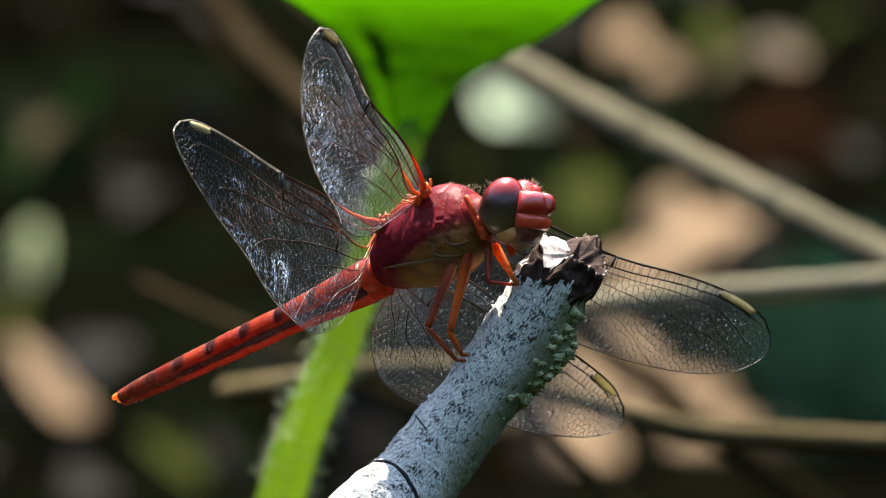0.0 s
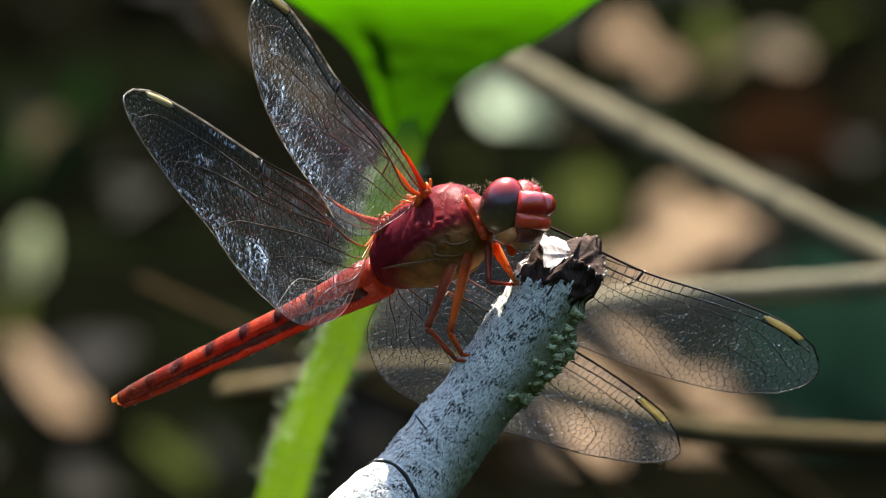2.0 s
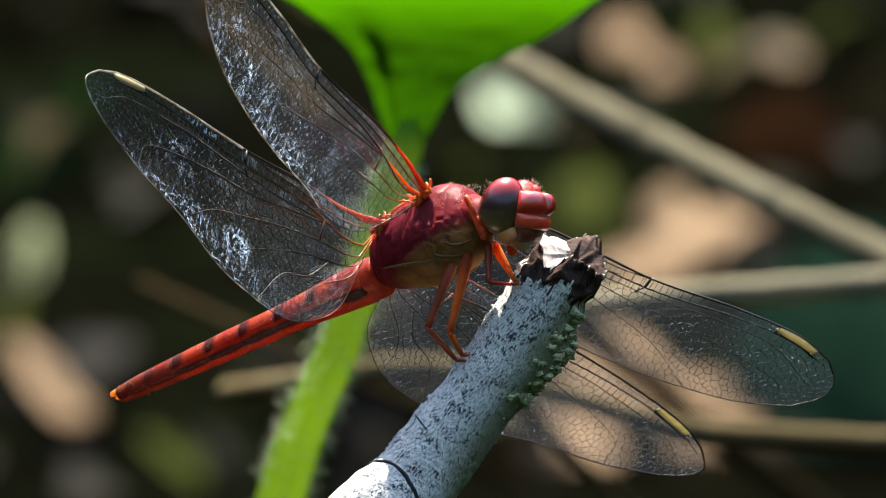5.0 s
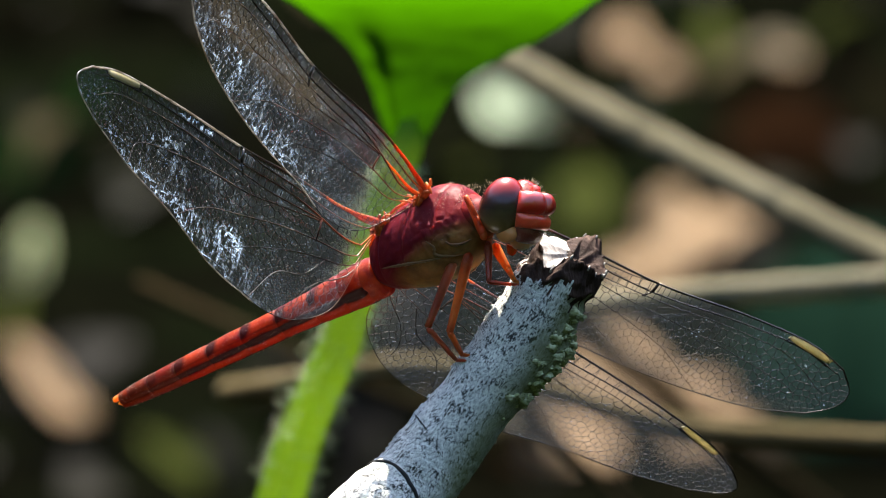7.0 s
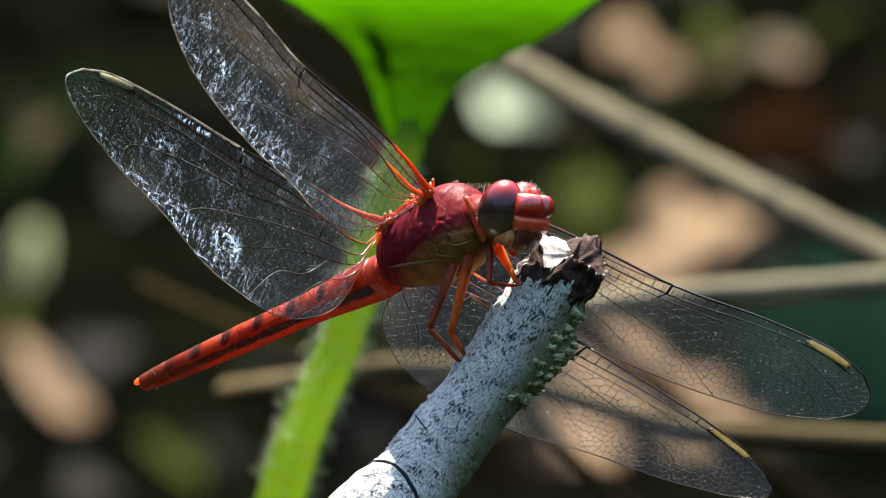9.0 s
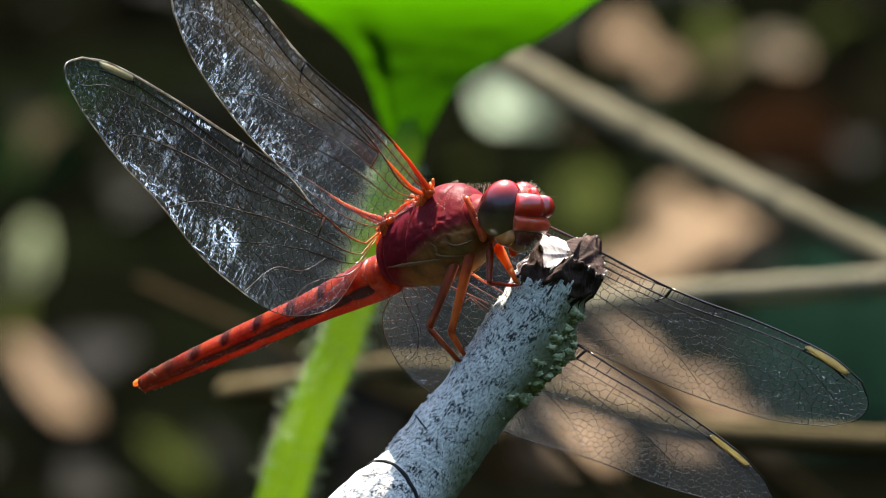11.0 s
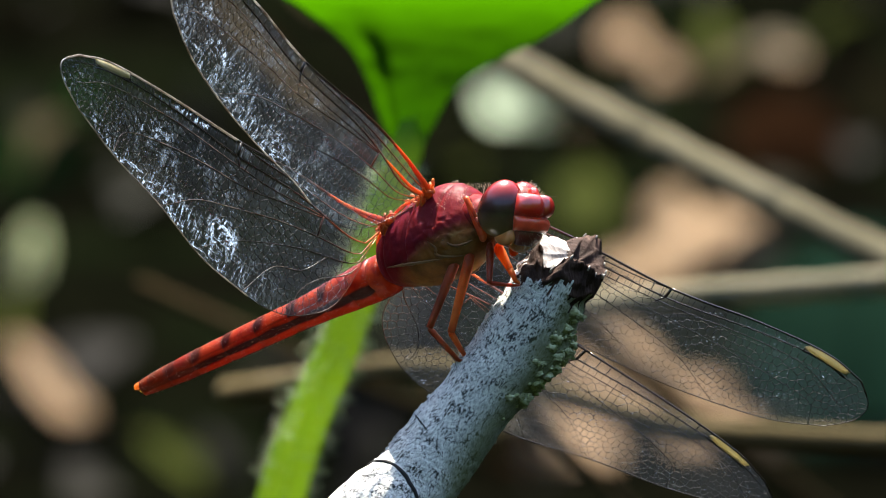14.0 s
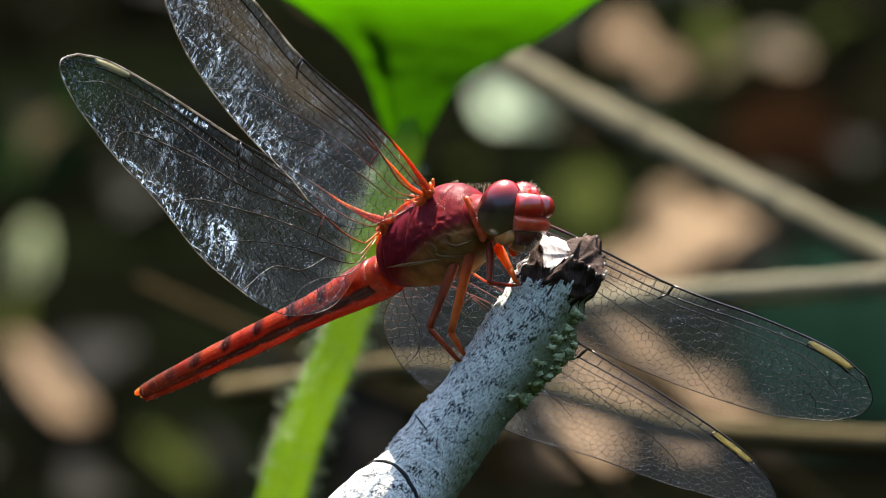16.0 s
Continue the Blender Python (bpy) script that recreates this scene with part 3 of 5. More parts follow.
    for _ in range(90):
        b = rng.uniform(-0.9, 1.4)
        roots.append((Vector((-1.6 + rng.uniform(0, .3), rng.uniform(-1.8, 1.8), 1.9 * math.sin(b))) * MM, Vector((-0.6, rng.uniform(-.3, .3), 0.8)).normalized() * rng.uniform(0.2, 0.45) * MM))
    for _ in range(130):
        a, b = rng.uniform(-0.7, 0.5), rng.uniform(-1.3, 0.15)
        d = Vector((math.cos(a) * math.cos(b), math.sin(a) * math.cos(b) * 0.8, math.sin(b)))
        roots.append((Vector((0.12 + 2.15 * d.x, 1.9 * d.y, -0.05 + 2.4 * d.z)) * MM, (d + Vector((rng.uniform(-.4, .4), rng.uniform(-.4, .4), rng.uniform(-.4, .4)))).normalized() * rng.uniform(0.12, 0.26) * MM))
    child("face_hairs", bristles("face_hairs", roots, HAIR, 0.000010), hd, kind="stuff")
    return hd


head_ob = head()


def abdomen():
    """Ten ringed segments, each one red above, black along the flank, orange below."""
    ab = new("abdomen")
    ab.parent = dragonfly
    lengths = [1.0, 2.0, 2.7, 3.05, 3.15, 3.05, 2.95, 2.55, 1.7, 1.0]
    total = sum(lengths)
    widths = [(0, 1.40), (0.06, 1.5), (0.13, 1.42), (0.24, 1.25), (0.35, 1.10), (0.57, 1.02), (0.68, 0.94), (0.79, 0.88), (0.9, 0.80), (1.0, 0.6)]
    heights = [(0, 1.40), (0.06, 1.5), (0.13, 1.40), (0.24, 1.2), (0.35, 1.05), (0.57, 0.97), (0.68, 0.9), (0.79, 0.84), (0.9, 0.74), (1.0, 0.55)]
    fx, fw = zip(*widths)
    hx, hh = zip(*heights)
    n, x0 = 40, 0.0
    for i, ln in enumerate(lengths):
        rings = []
        steps = 20
        for s in range(steps + 1):
            u = s / steps
            x = x0 + ln * u
            w, h = np.interp(x / total, fx, fw), np.interp(x / total, hx, hh)
            lip = 1 - (0.15 if i < 3 else 0.09) * math.exp(-(u / 0.10) ** 2) + 0.03 * math.exp(-((1 - u) / 0.10) ** 2) + 0.02 * math.sin(math.pi * u)
            ring = []
            for k in range(n):
                a = 2 * math.pi * k / n + math.pi / 2          # 0 at the back's ridge
                c, sn = math.cos(a), math.sin(a)
                keel = 1 + 0.10 * max(0, sn) ** 8
                dent = 1.0
                low = math.degrees(math.atan2(-sn, abs(c)))    # below the flank
                dent -= 0.15 * math.exp(-((low - 60) / 10) ** 2)
                ring.append(Vector((-x, -c * w * lip * dent, sn * h * lip * dent * keel)) * MM)
            rings.append(ring)

        seg = rings_mesh("abdomen_segment", rings, TERGUM)
        for key in ("belly", "stripe", "joint", "top_sheen", "tail"):
            seg.attributes.new(key, "FLOAT", "POINT")
        marks = {key: seg.attributes[key] for key in ("belly", "stripe", "joint", "top_sheen", "tail")}
        for r in range(steps + 1):
            for k in range(n):
                a = 2 * math.pi * k / n + math.pi / 2
                low = math.degrees(math.atan2(-math.sin(a), abs(math.cos(a))))
                v = r * n + k
                marks["belly"].data[v].value = 1 / (1 + math.exp((70 - low) / 3))
                marks["stripe"].data[v].value = min(1.0, math.exp(-((low - 51) / (14 + 4 * math.sin(math.pi * r / steps))) ** 4) + 0.85 * math.exp(-((low - 22) / 5) ** 2) * (i > 2)) if i > 0 else 0.0
                marks["joint"].data[v].value = (1.25 * math.exp(-((1 - r / steps) / 0.30) ** 2) + 0.8 * math.exp(-((r / steps) / 0.12) ** 2)) * math.exp(-((low + 16) / 44) ** 4) * (0.8 + 0.35 * i / 9) + (0.30 if i > 6 else 0.0) if i > 1 else 0.0
                marks["top_sheen"].data[v].value = math.exp(-((low + 62) / 38) ** 2) * (1.0, 1.0, 1.0, 0.8, 0.35, 0, 0, 0, 0, 0)[i]
                marks["tail"].data[v].value = (0, 0, 0, 0, 0, 0.10, 0.35, 0.75, 1.0, 0.8)[i]
        child("abdomen_segment", seg, ab)
        x0 += ln * 1.0
    for side in (-1, 1):
        pts = [Vector(p) * MM for p in ((-x0 + 0.1, side * 0.25, 0.15), (-x0 - 0.35, side * 0.32, 0.15), (-x0 - 0.7, side * 0.25, 0.05))]
        child("cercus", tube("cercus", spline(pts, 4), [0.22 * MM] * 4 + [0.20 * MM] * 3 + [0.1 * MM, 0.05 * MM], TIP, 8), ab, "amber tail appendage")
    roots = []
    for _ in range(1500):
        u = rng.random()
        x = u * total
        a = rng.uniform(0, 2 * math.pi)
        w, h = np.interp(u, fx, fw), np.interp(u, hx, hh)
        roots.append((Vector((-x, math.cos(a) * w * 0.99, math.sin(a) * h * 0.99)) * MM, Vector((-0.6, math.cos(a), math.sin(a))).normalized() * rng.uniform(0.06, 0.17) * MM))
    child("abdomen_hairs", bristles("abdomen_hairs", roots, HAIR, 0.000006), ab, kind="stuff")
    return ab


abdomen_ob = abdomen()


def leg(points, thick, mat, spines=9):
    """A leg from hip over knee to foot, with rows of spines."""
    hip, knee, ankle, foot = [Vector(p) for p in points]
    thick *= 0.88
    femur = child("leg", tube("leg", spline([hip * MM, (hip * .55 + knee * .45) * MM, knee * MM], 5), [thick * s * MM for s in (1.1, 1.15, 1.15, 1.1, 1.05, 1.0, .95, .9, .85, .8, .78)], mat, 12), dragonfly)
    child("tibia", tube("tibia", [knee * MM, (knee * .9 + ankle * .1) * MM, (knee + ankle) * .5 * MM, ankle * MM], [thick * s * MM for s in (.62, .72, .6, .5)], mat, 10), femur)
    mid = (ankle + foot) * 0.5
    child("tarsus", tube("tarsus", [ankle * MM, mid * MM, foot * MM], [thick * s * MM for s in (.42, .36, .2)], mat, 8), femur)
    child("coxa", ball("coxa", hip, (thick * 1.1, thick * 1.1, thick * 1.6), mat, nu=14, nv=10), femur)
    roots = []
    for a, b in ((hip, knee), (knee, ankle)):
        d = (b - a).normalized()
        o = d.orthogonal().normalized()
        for k in range(spines):
            for s in (-1, 1):
                q = a.lerp(b, (k + 0.5) / spines)
                roots.append((q * MM, (o * s + d * 0.7 + Vector((0, 0, rng.uniform(-.2, .2)))).normalized() * thick * 2.2 * MM))
    child("spines", bristles("spines", roots, BRISTLE, 0.000022), femur, kind="stuff")
    return femur


def legs():
    leg([(-0.3, -0.5, -2.7), (-2.75, 0.1, -7.1), (-3.1, 1.75, -8.1), (-2.5, 2.0, -8.3)], 0.36, LEG)
    # these two legs take the cuticle coloured as in shade
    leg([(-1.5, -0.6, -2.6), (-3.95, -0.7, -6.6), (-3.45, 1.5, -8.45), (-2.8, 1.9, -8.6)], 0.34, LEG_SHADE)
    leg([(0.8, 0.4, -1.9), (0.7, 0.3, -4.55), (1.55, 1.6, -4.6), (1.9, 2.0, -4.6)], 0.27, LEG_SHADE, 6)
    leg([(0.6, 1.5, -1.7), (1.15, 1.9, -3.2), (1.5, 2.05, -4.15), (2.0, 2.3, -4.5)], 0.36, LEG, 5)
    # forelegs folded up behind the eyes
    leg([(1.9, -1.5, -2.1), (1.45, -2.55, 0.6), (1.9, -2.1, -0.9), (2.0, -1.9, -1.6)], 0.28, LEG, 9)
    leg([(1.9, 1.5, -2.1), (1.45, 2.55, 0.6), (1.9, 2.1, -0.9), (2.0, 1.9, -1.6)], 0.36, LEG, 8)


legs()


# ---- wings ----
FORE = dict(lead=[(0, 0.35), (3.5, 0.6), (8, 0.45), (15.6, -0.45), (22, -0.42), (27, -0.75), (29.9, -1.7)],
            tip=[(29.9, -1.7), (30.95, -3.1), (30.5, -4.4), (28.8, -5.6)],
            trail=[(28.8, -5.6), (25, -6.6), (20, -6.95), (15, -6.85), (10, -6.45), (6, -6.4), (2.5, -5.2), (0.6, -2.6), (0, -1.2)], nodus=15.6, stigma=(25.7, 29.0), lobe=0)
HIND = dict(lead=[(0, 0.1), (3, -0.5), (8, -0.6), (13, -1.0), (20, -1.15), (25.5, -1.6), (28.4, -2.5)],
            tip=[(28.4, -2.5), (29.7, -3.6), (29.2, -4.7), (27.3, -5.8)],
            trail=[(27.3, -5.8), (23, -7.1), (18, -8.0), (13, -9.25), (9, -9.55), (5.5, -9.5), (2.7, -8.6), (0.4, -6.5), (0, -2.7)], nodus=13.1, stigma=(23.7, 26.9), lobe=1)


def inside(x, y, poly):
    hit = False
    for (x0, y0), (x1, y1) in zip(poly, poly[1:] + poly[:1]):
        if (y0 > y) != (y1 > y) and x < (x1 - x0) * (y - y0) / (y1 - y0) + x0:
            hit = not hit
    return hit


def cells(poly, top, bottom, span, nodus, seed):
    """Vein segments of a net of small cells, straight-sided in front and six-sided behind."""
    from mathutils import geometry
    r = random.Random(seed)
    seeds = []
    grid = {}

    def far(x, y, d):
        gx, gy = int(x // 1), int(y // 1)
        for i in (-1, 0, 1):
            for j in (-1, 0, 1):
                for q in grid.get((gx + i, gy + j), ()):
                    if (q[0] - x) ** 2 + (q[1] - y) ** 2 < d * d:
                        return False
        return True

    def put(x, y):
        seeds.append((x, y))
        grid.setdefault((int(x // 1), int(y // 1)), []).append((x, y))

    levels = [0.04, 0.11, 0.18] + [0.235 + 0.0495 * i for i in range(16)]
    for li, v in enumerate(levels):
        x = 0.4 + (0.25 if li % 2 else 0.0)
        while x < span - 0.2:
            step = 0.90 if li < 2 else 0.56 - 0.16 * v + 0.06 * math.exp(-((x - 4) / 4) ** 2)
            a, b = top(x), bottom(x)
            y = a + (b - a) * v
            jit = 0.05 if li < 3 else 0.08
            px, py = x + r.uniform(-jit, jit), y + r.uniform(-jit, jit)
            if far(px, py, step * 0.80) and inside(px, py, poly):
                put(px, py)
            x += step
    # mirror ring outside the border keeps the outermost cells closed
    pts = list(seeds)
    cx, cy = sum(p[0] for p in poly) / len(poly), sum(p[1] for p in poly) / len(poly)
    for (x0, y0) in poly[::2]:
        d = math.hypot(x0 - cx, y0 - cy)
        pts.append((x0 + (x0 - cx) / d * 0.5, y0 + (y0 - cy) / d * 0.5))
    res = geometry.delaunay_2d_cdt([Vector(p) for p in pts], [], [], 0, 1e-6)
    vs, tris = res[0], res[2]
    centre, edges = [], {}
    for ti, tri in enumerate(tris):
        (ax, ay), (bx, by), (cx2, cy2) = [vs[i] for i in tri]
        d = 2 * (ax * (by - cy2) + bx * (cy2 - ay) + cx2 * (ay - by))
        if abs(d) < 1e-9:
            centre.append((ax, ay))
        else:
            a2, b2, c2 = ax * ax + ay * ay, bx * bx + by * by, cx2 * cx2 + cy2 * cy2
            centre.append(((a2 * (by - cy2) + b2 * (cy2 - ay) + c2 * (ay - by)) / d, (a2 * (cx2 - bx) + b2 * (ax - cx2) + c2 * (bx - ax)) / d))
        for i in range(3):
            edges.setdefault(tuple(sorted((tri[i], tri[(i + 1) % 3]))), []).append(ti)
    lines = []
    for tl in edges.values():
        if len(tl) == 2:
            p, q = centre[tl[0]], centre[tl[1]]
            ip, iq = inside(*p, poly), inside(*q, poly)
            if not ip and not iq:
                continue
            if not ip:
                p, q = q, p
            if ip != iq:
                lo, hi = 0.0, 1.0
                for _ in range(8):
                    mid = (lo + hi) / 2
                    if inside(p[0] + (q[0] - p[0]) * mid, p[1] + (q[1] - p[1]) * mid, poly):
                        lo = mid
                    else:
                        hi = mid
                q = (p[0] + (q[0] - p[0]) * lo, p[1] + (q[1] - p[1]) * lo)
            if 0.02 < math.hypot(p[0] - q[0], p[1] - q[1]) < 1.6:
                lines.append((p, q))
    return lines


def wing(name, shape, bend, flip, seed, label):
    """A wing in its own space: x along the span, y forward, z across. bend: twist, lift and camber."""
    lead, tip, trail = spline(shape["lead"], 14), spline(shape["tip"], 10), spline(shape["trail"], 12)
    poly = [tuple(p) for p in np.vstack([lead, tip[1:], trail[1:]])]
    upper = np.vstack([lead, tip[1:12]])
    lower = np.vstack([tip[11:], trail[1:]])[::-1]
    span = max(p[0] for p in poly)
    top = lambda x: float(np.interp(x, upper[:, 0], upper[:, 1]))
    bottom = lambda x: float(np.interp(x, lower[:, 0], lower[:, 1]))

    def lift(x, y):
        z = bend[0] * x / 30 * y / 10 * 3 + bend[1] * (x / 30) ** 2 * 3 + bend[2] * (y / 10) ** 2 * 2
        # pleats that run along the span, deepest near the root
        v = (y - top(x)) / min(-0.3, bottom(x) - top(x))
        z += 0.06 * math.exp(-x / 16) * math.sin(v * 34) * (1 - 0.6 * v)
        return z

    def P(x, y, dz=0.0):
        return Vector((x, y, lift(x, y) + dz)) * MM

    wg = new(name)
    wg.parent = dragonfly
    tagged(wg, label=label)
    # membrane
    nx, ny = 110, 40
    verts, faces = [], []
    for i in range(nx + 1):
        x = span * (1 - (1 - i / nx) ** 1.25) * 0.9995
        a, b = top(x), bottom(x)
        for j in range(ny + 1):
            verts.append(P(x, a + (b - a) * j / ny))
    for i in range(nx):
        for j in range(ny):
            a = i * (ny + 1) + j
            faces.append((a, a + 1, a + ny + 2, a + ny + 1))
    film = mesh_of("membrane", verts, faces, (MEMBRANE if shape["lobe"] else MEMBRANE_FAINT_GLINT) if flip > 0 else MEMBRANE_CLEAR)
    along, chord = film.attributes.new("span", "FLOAT", "POINT"), film.attributes.new("chord", "FLOAT", "POINT")
    for i in range(nx + 1):
        for j in range(ny + 1):
            along.data[i * (ny + 1) + j].value = i / nx
            chord.data[i * (ny + 1) + j].value = j / ny
    child("membrane", film, wg, "clear glassy wing film")
    # fine net
    verts, faces = [], []
    for p, q in cells(poly, top, bottom, span, shape["nodus"], seed):
        tube_data([P(*p), P(*q)], (0.018 if flip > 0 else 0.021) * MM, 4, verts, faces)
    # ladder of cross veins behind the leading edge
    ladder = random.Random(seed + 5)
    x = 1.4
    while x < span - 1.5:
        deep = 0.20 if x < shape["nodus"] else 0.11
        xa, xb = x + ladder.uniform(-.05, .05), x - 0.12 + ladder.uniform(-.08, .08)
        tube_data([P(xa, top(xa)), P(xb, top(xb) + (bottom(xb) - top(xb)) * deep)], 0.024 * MM, 4, verts, faces)
        x += 0.78 + ladder.uniform(-.1, .1)
    child("vein_net", mesh_of("vein_net", verts, faces, CROSS), wg, kind="stuff")
    # the wing's edge and its long veins
    nod = shape["nodus"]

    def run(levels, r0, r1, vein, n=9):
        # right wings only: outer vein lengths get the painted glint colour
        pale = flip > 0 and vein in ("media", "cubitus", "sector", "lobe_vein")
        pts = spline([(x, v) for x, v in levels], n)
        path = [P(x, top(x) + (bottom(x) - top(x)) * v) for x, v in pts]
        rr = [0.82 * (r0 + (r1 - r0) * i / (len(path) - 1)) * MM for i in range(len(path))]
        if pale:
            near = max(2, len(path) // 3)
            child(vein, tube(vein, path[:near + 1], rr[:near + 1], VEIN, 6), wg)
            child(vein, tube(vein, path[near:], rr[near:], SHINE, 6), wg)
        else:
            child(vein, tube(vein, path, rr, CROSS if vein == "lobe_vein" else VEIN, 6), wg)

    e = span - 0.4
    split = next(i for i, p in enumerate(poly) if p[0] >= shape["nodus"])
    ends = len(lead) + 6
    child("costa", tube("costa", [P(*p) for p in poly[:split + 1]], [0.10 * MM * (1 - 0.45 * i / ends) for i in range(split + 1)], VEIN, 8), wg, "thick leading edge vein")
    # right wings' outer edge and hind margin use the painted sunlit rim
    child("costa", tube("costa", [P(*p) for p in poly[split:ends]], [(0.085 if flip > 0 else 0.075) * MM * (1 - 0.35 * i / ends) for i in range(ends - split)], RIM if flip > 0 else VEIN, 8), wg, "outer leading edge with a painted sunlit rim" if flip > 0 else "thick leading edge vein")
    rest = poly[len(lead) + 5:]
    cut = next(i for i, p in enumerate(rest) if i > 20 and p[0] < 7.5)
    child("hind_margin", tube("hind_margin", [P(*p) for p in rest[cut:]], 0.026 * MM, CROSS, 6), wg)
    rest = rest[:cut + 1]
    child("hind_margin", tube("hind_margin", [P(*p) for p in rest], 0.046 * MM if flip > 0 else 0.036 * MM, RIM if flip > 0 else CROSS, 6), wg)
    run([(0, .10), (nod * .4, .075), (nod * .8, .045), (nod, .0)], .055, .04, "subcosta")
    run([(0, .30), (nod * .4, .15), (nod, .115), (nod * 1.5, .095), (e - 4, .10), (e - .8, .16)], .075, .035, "radius")
    run([(nod * .35, .17), (nod * .7, .20), (nod, .18), (nod * 1.5, .20), (e - 4, .30), (e - 1.2, .62)], .045, .025, "sector")
    run([(nod * .35, .18), (nod * .8, .29), (nod * 1.2, .36), (nod * 1.7, .62), (nod * 1.78, .99)], .042, .022, "media")
    run([(0, .42), (nod * .3, .33), (nod * .7, .42), (nod * 1.1, .62), (nod * 1.35, .99)], .055, .022, "cubitus")
    run([(0, .52), (nod * .25, .45), (nod * .5, .52), (nod * .85, .75), (nod * 1.02, .99)], .045, .022, "anal_vein")
    if shape["lobe"]:
        run([(nod * .22, .46), (nod * .32, .62), (nod * .5, .70), (nod * .62, .99)], .05, .02, "lobe_vein")
        run([(0.2, .62), (nod * .2, .66), (nod * .28, .80), (nod * .27, .99)], .05, .02, "lobe_vein")
    # swollen orange bases of the front veins
    for pts, radii in ((((-0.8, -0.15), (0.0, top(0) - 0.05), (1.6, top(1.6)), (3.4, top(3.4)), (5.0, top(5.0))), (0.30, 0.24, 0.16, 0.12, 0.09)),
                       (((-0.7, -0.7), (0.0, -0.25), (1.4, -0.45), (3.2, -0.50), (4.6, -0.55)), (0.22, 0.17, 0.11, 0.08, 0.05))):
        way = spline(pts, 6)
        child("vein_base", tube("vein_base", [P(*p) for p in way], [float(r) * MM for r in np.interp(np.linspace(0, len(radii) - 1, len(way)), range(len(radii)), radii)], SCLERITE, 10), wg, "swollen orange vein base")
    # stout struts at the wing's mid joint and the arc near its root
    for xa, va, xb, vb, rad in ((nod, .0, nod - .15, .115, .11), (nod - .15, .115, nod - .7, .20, .06), (nod * .35, .155, nod * .33, .34, .06)):
        pa, pb = [(x, top(x) + (bottom(x) - top(x)) * v) for x, v in ((xa, va), (xb, vb))]
        child("strut", tube("strut", [P(*pa), P(*pb)], rad * MM, VEIN, 6), wg)
    # coloured cell at the leading edge
    s0, s1 = shape["stigma"]
    verts, faces = [], []
    for zside in (-1, 1):
        for i in range(13):
            u = i / 12
            x = s0 + (s1 - s0) * u
            a = top(x)
            d = 0.56 * (0.30 + 0.70 * math.sin(math.pi * (0.06 + 0.88 * u)) ** 0.6)
            xs = x - 0.25
            verts += [P(x, a - 0.02, zside * 0.05), P(xs, a - d, zside * 0.05)]
    for i in range(12):
        a = 2 * i
        b = 26 + 2 * i
        faces += [(a + 2, a + 3, a + 1, a), (b, b + 1, b + 3, b + 2), (a + 3, b + 3, b + 1, a + 1), (a, b, b + 2, a + 2)]
    faces += [(1, 27, 26, 0), (24, 50, 51, 25)]
    child("pterostigma", mesh_of("pterostigma", verts, faces, STIGMA), wg, "cream wing spot with dark edges")
    edge = [P(s0 - .25, top(s0) - .56), P(s0, top(s0))]
    child("strut", tube("strut", edge, 0.06 * MM, CROSS, 6), wg)
    low = [P(s0 - .25 + (s1 - s0) * i / 8, top(s0 + (s1 - s0) * i / 8) - .58) for i in range(9)]
    child("strut", tube("strut", low, 0.055 * MM, CROSS, 6), wg)
    return wg


right_forewing = wing("forewing", FORE, (1.39, -0.09, 0.12), 1, 21, "clear veined forewing with a cream spot near the tip")
right_hindwing = wing("hindwing", HIND, (1.72, -0.28, 0.14), 1, 22, "clear veined hindwing with a cream spot near the tip")
left_forewing = wing("forewing", FORE, (-0.23, 0.12, -0.02), -1, 23, "clear veined forewing with a cream spot near the tip")
left_hindwing = wing("hindwing", HIND, (0.9, 0.11, 0.4), -1, 24, "clear veined hindwing with a cream spot near the tip")

# ---- the twig ----
TWIG_AXIS = [(-6.2, -5.6, -20.0), (-3.0, -3.4, -16.8), (-0.9, -2.3, -14.2), (2.5, -1.5, -9.8), (6.3, -1.6, -4.2), (8.55, -1.6, -0.6)]


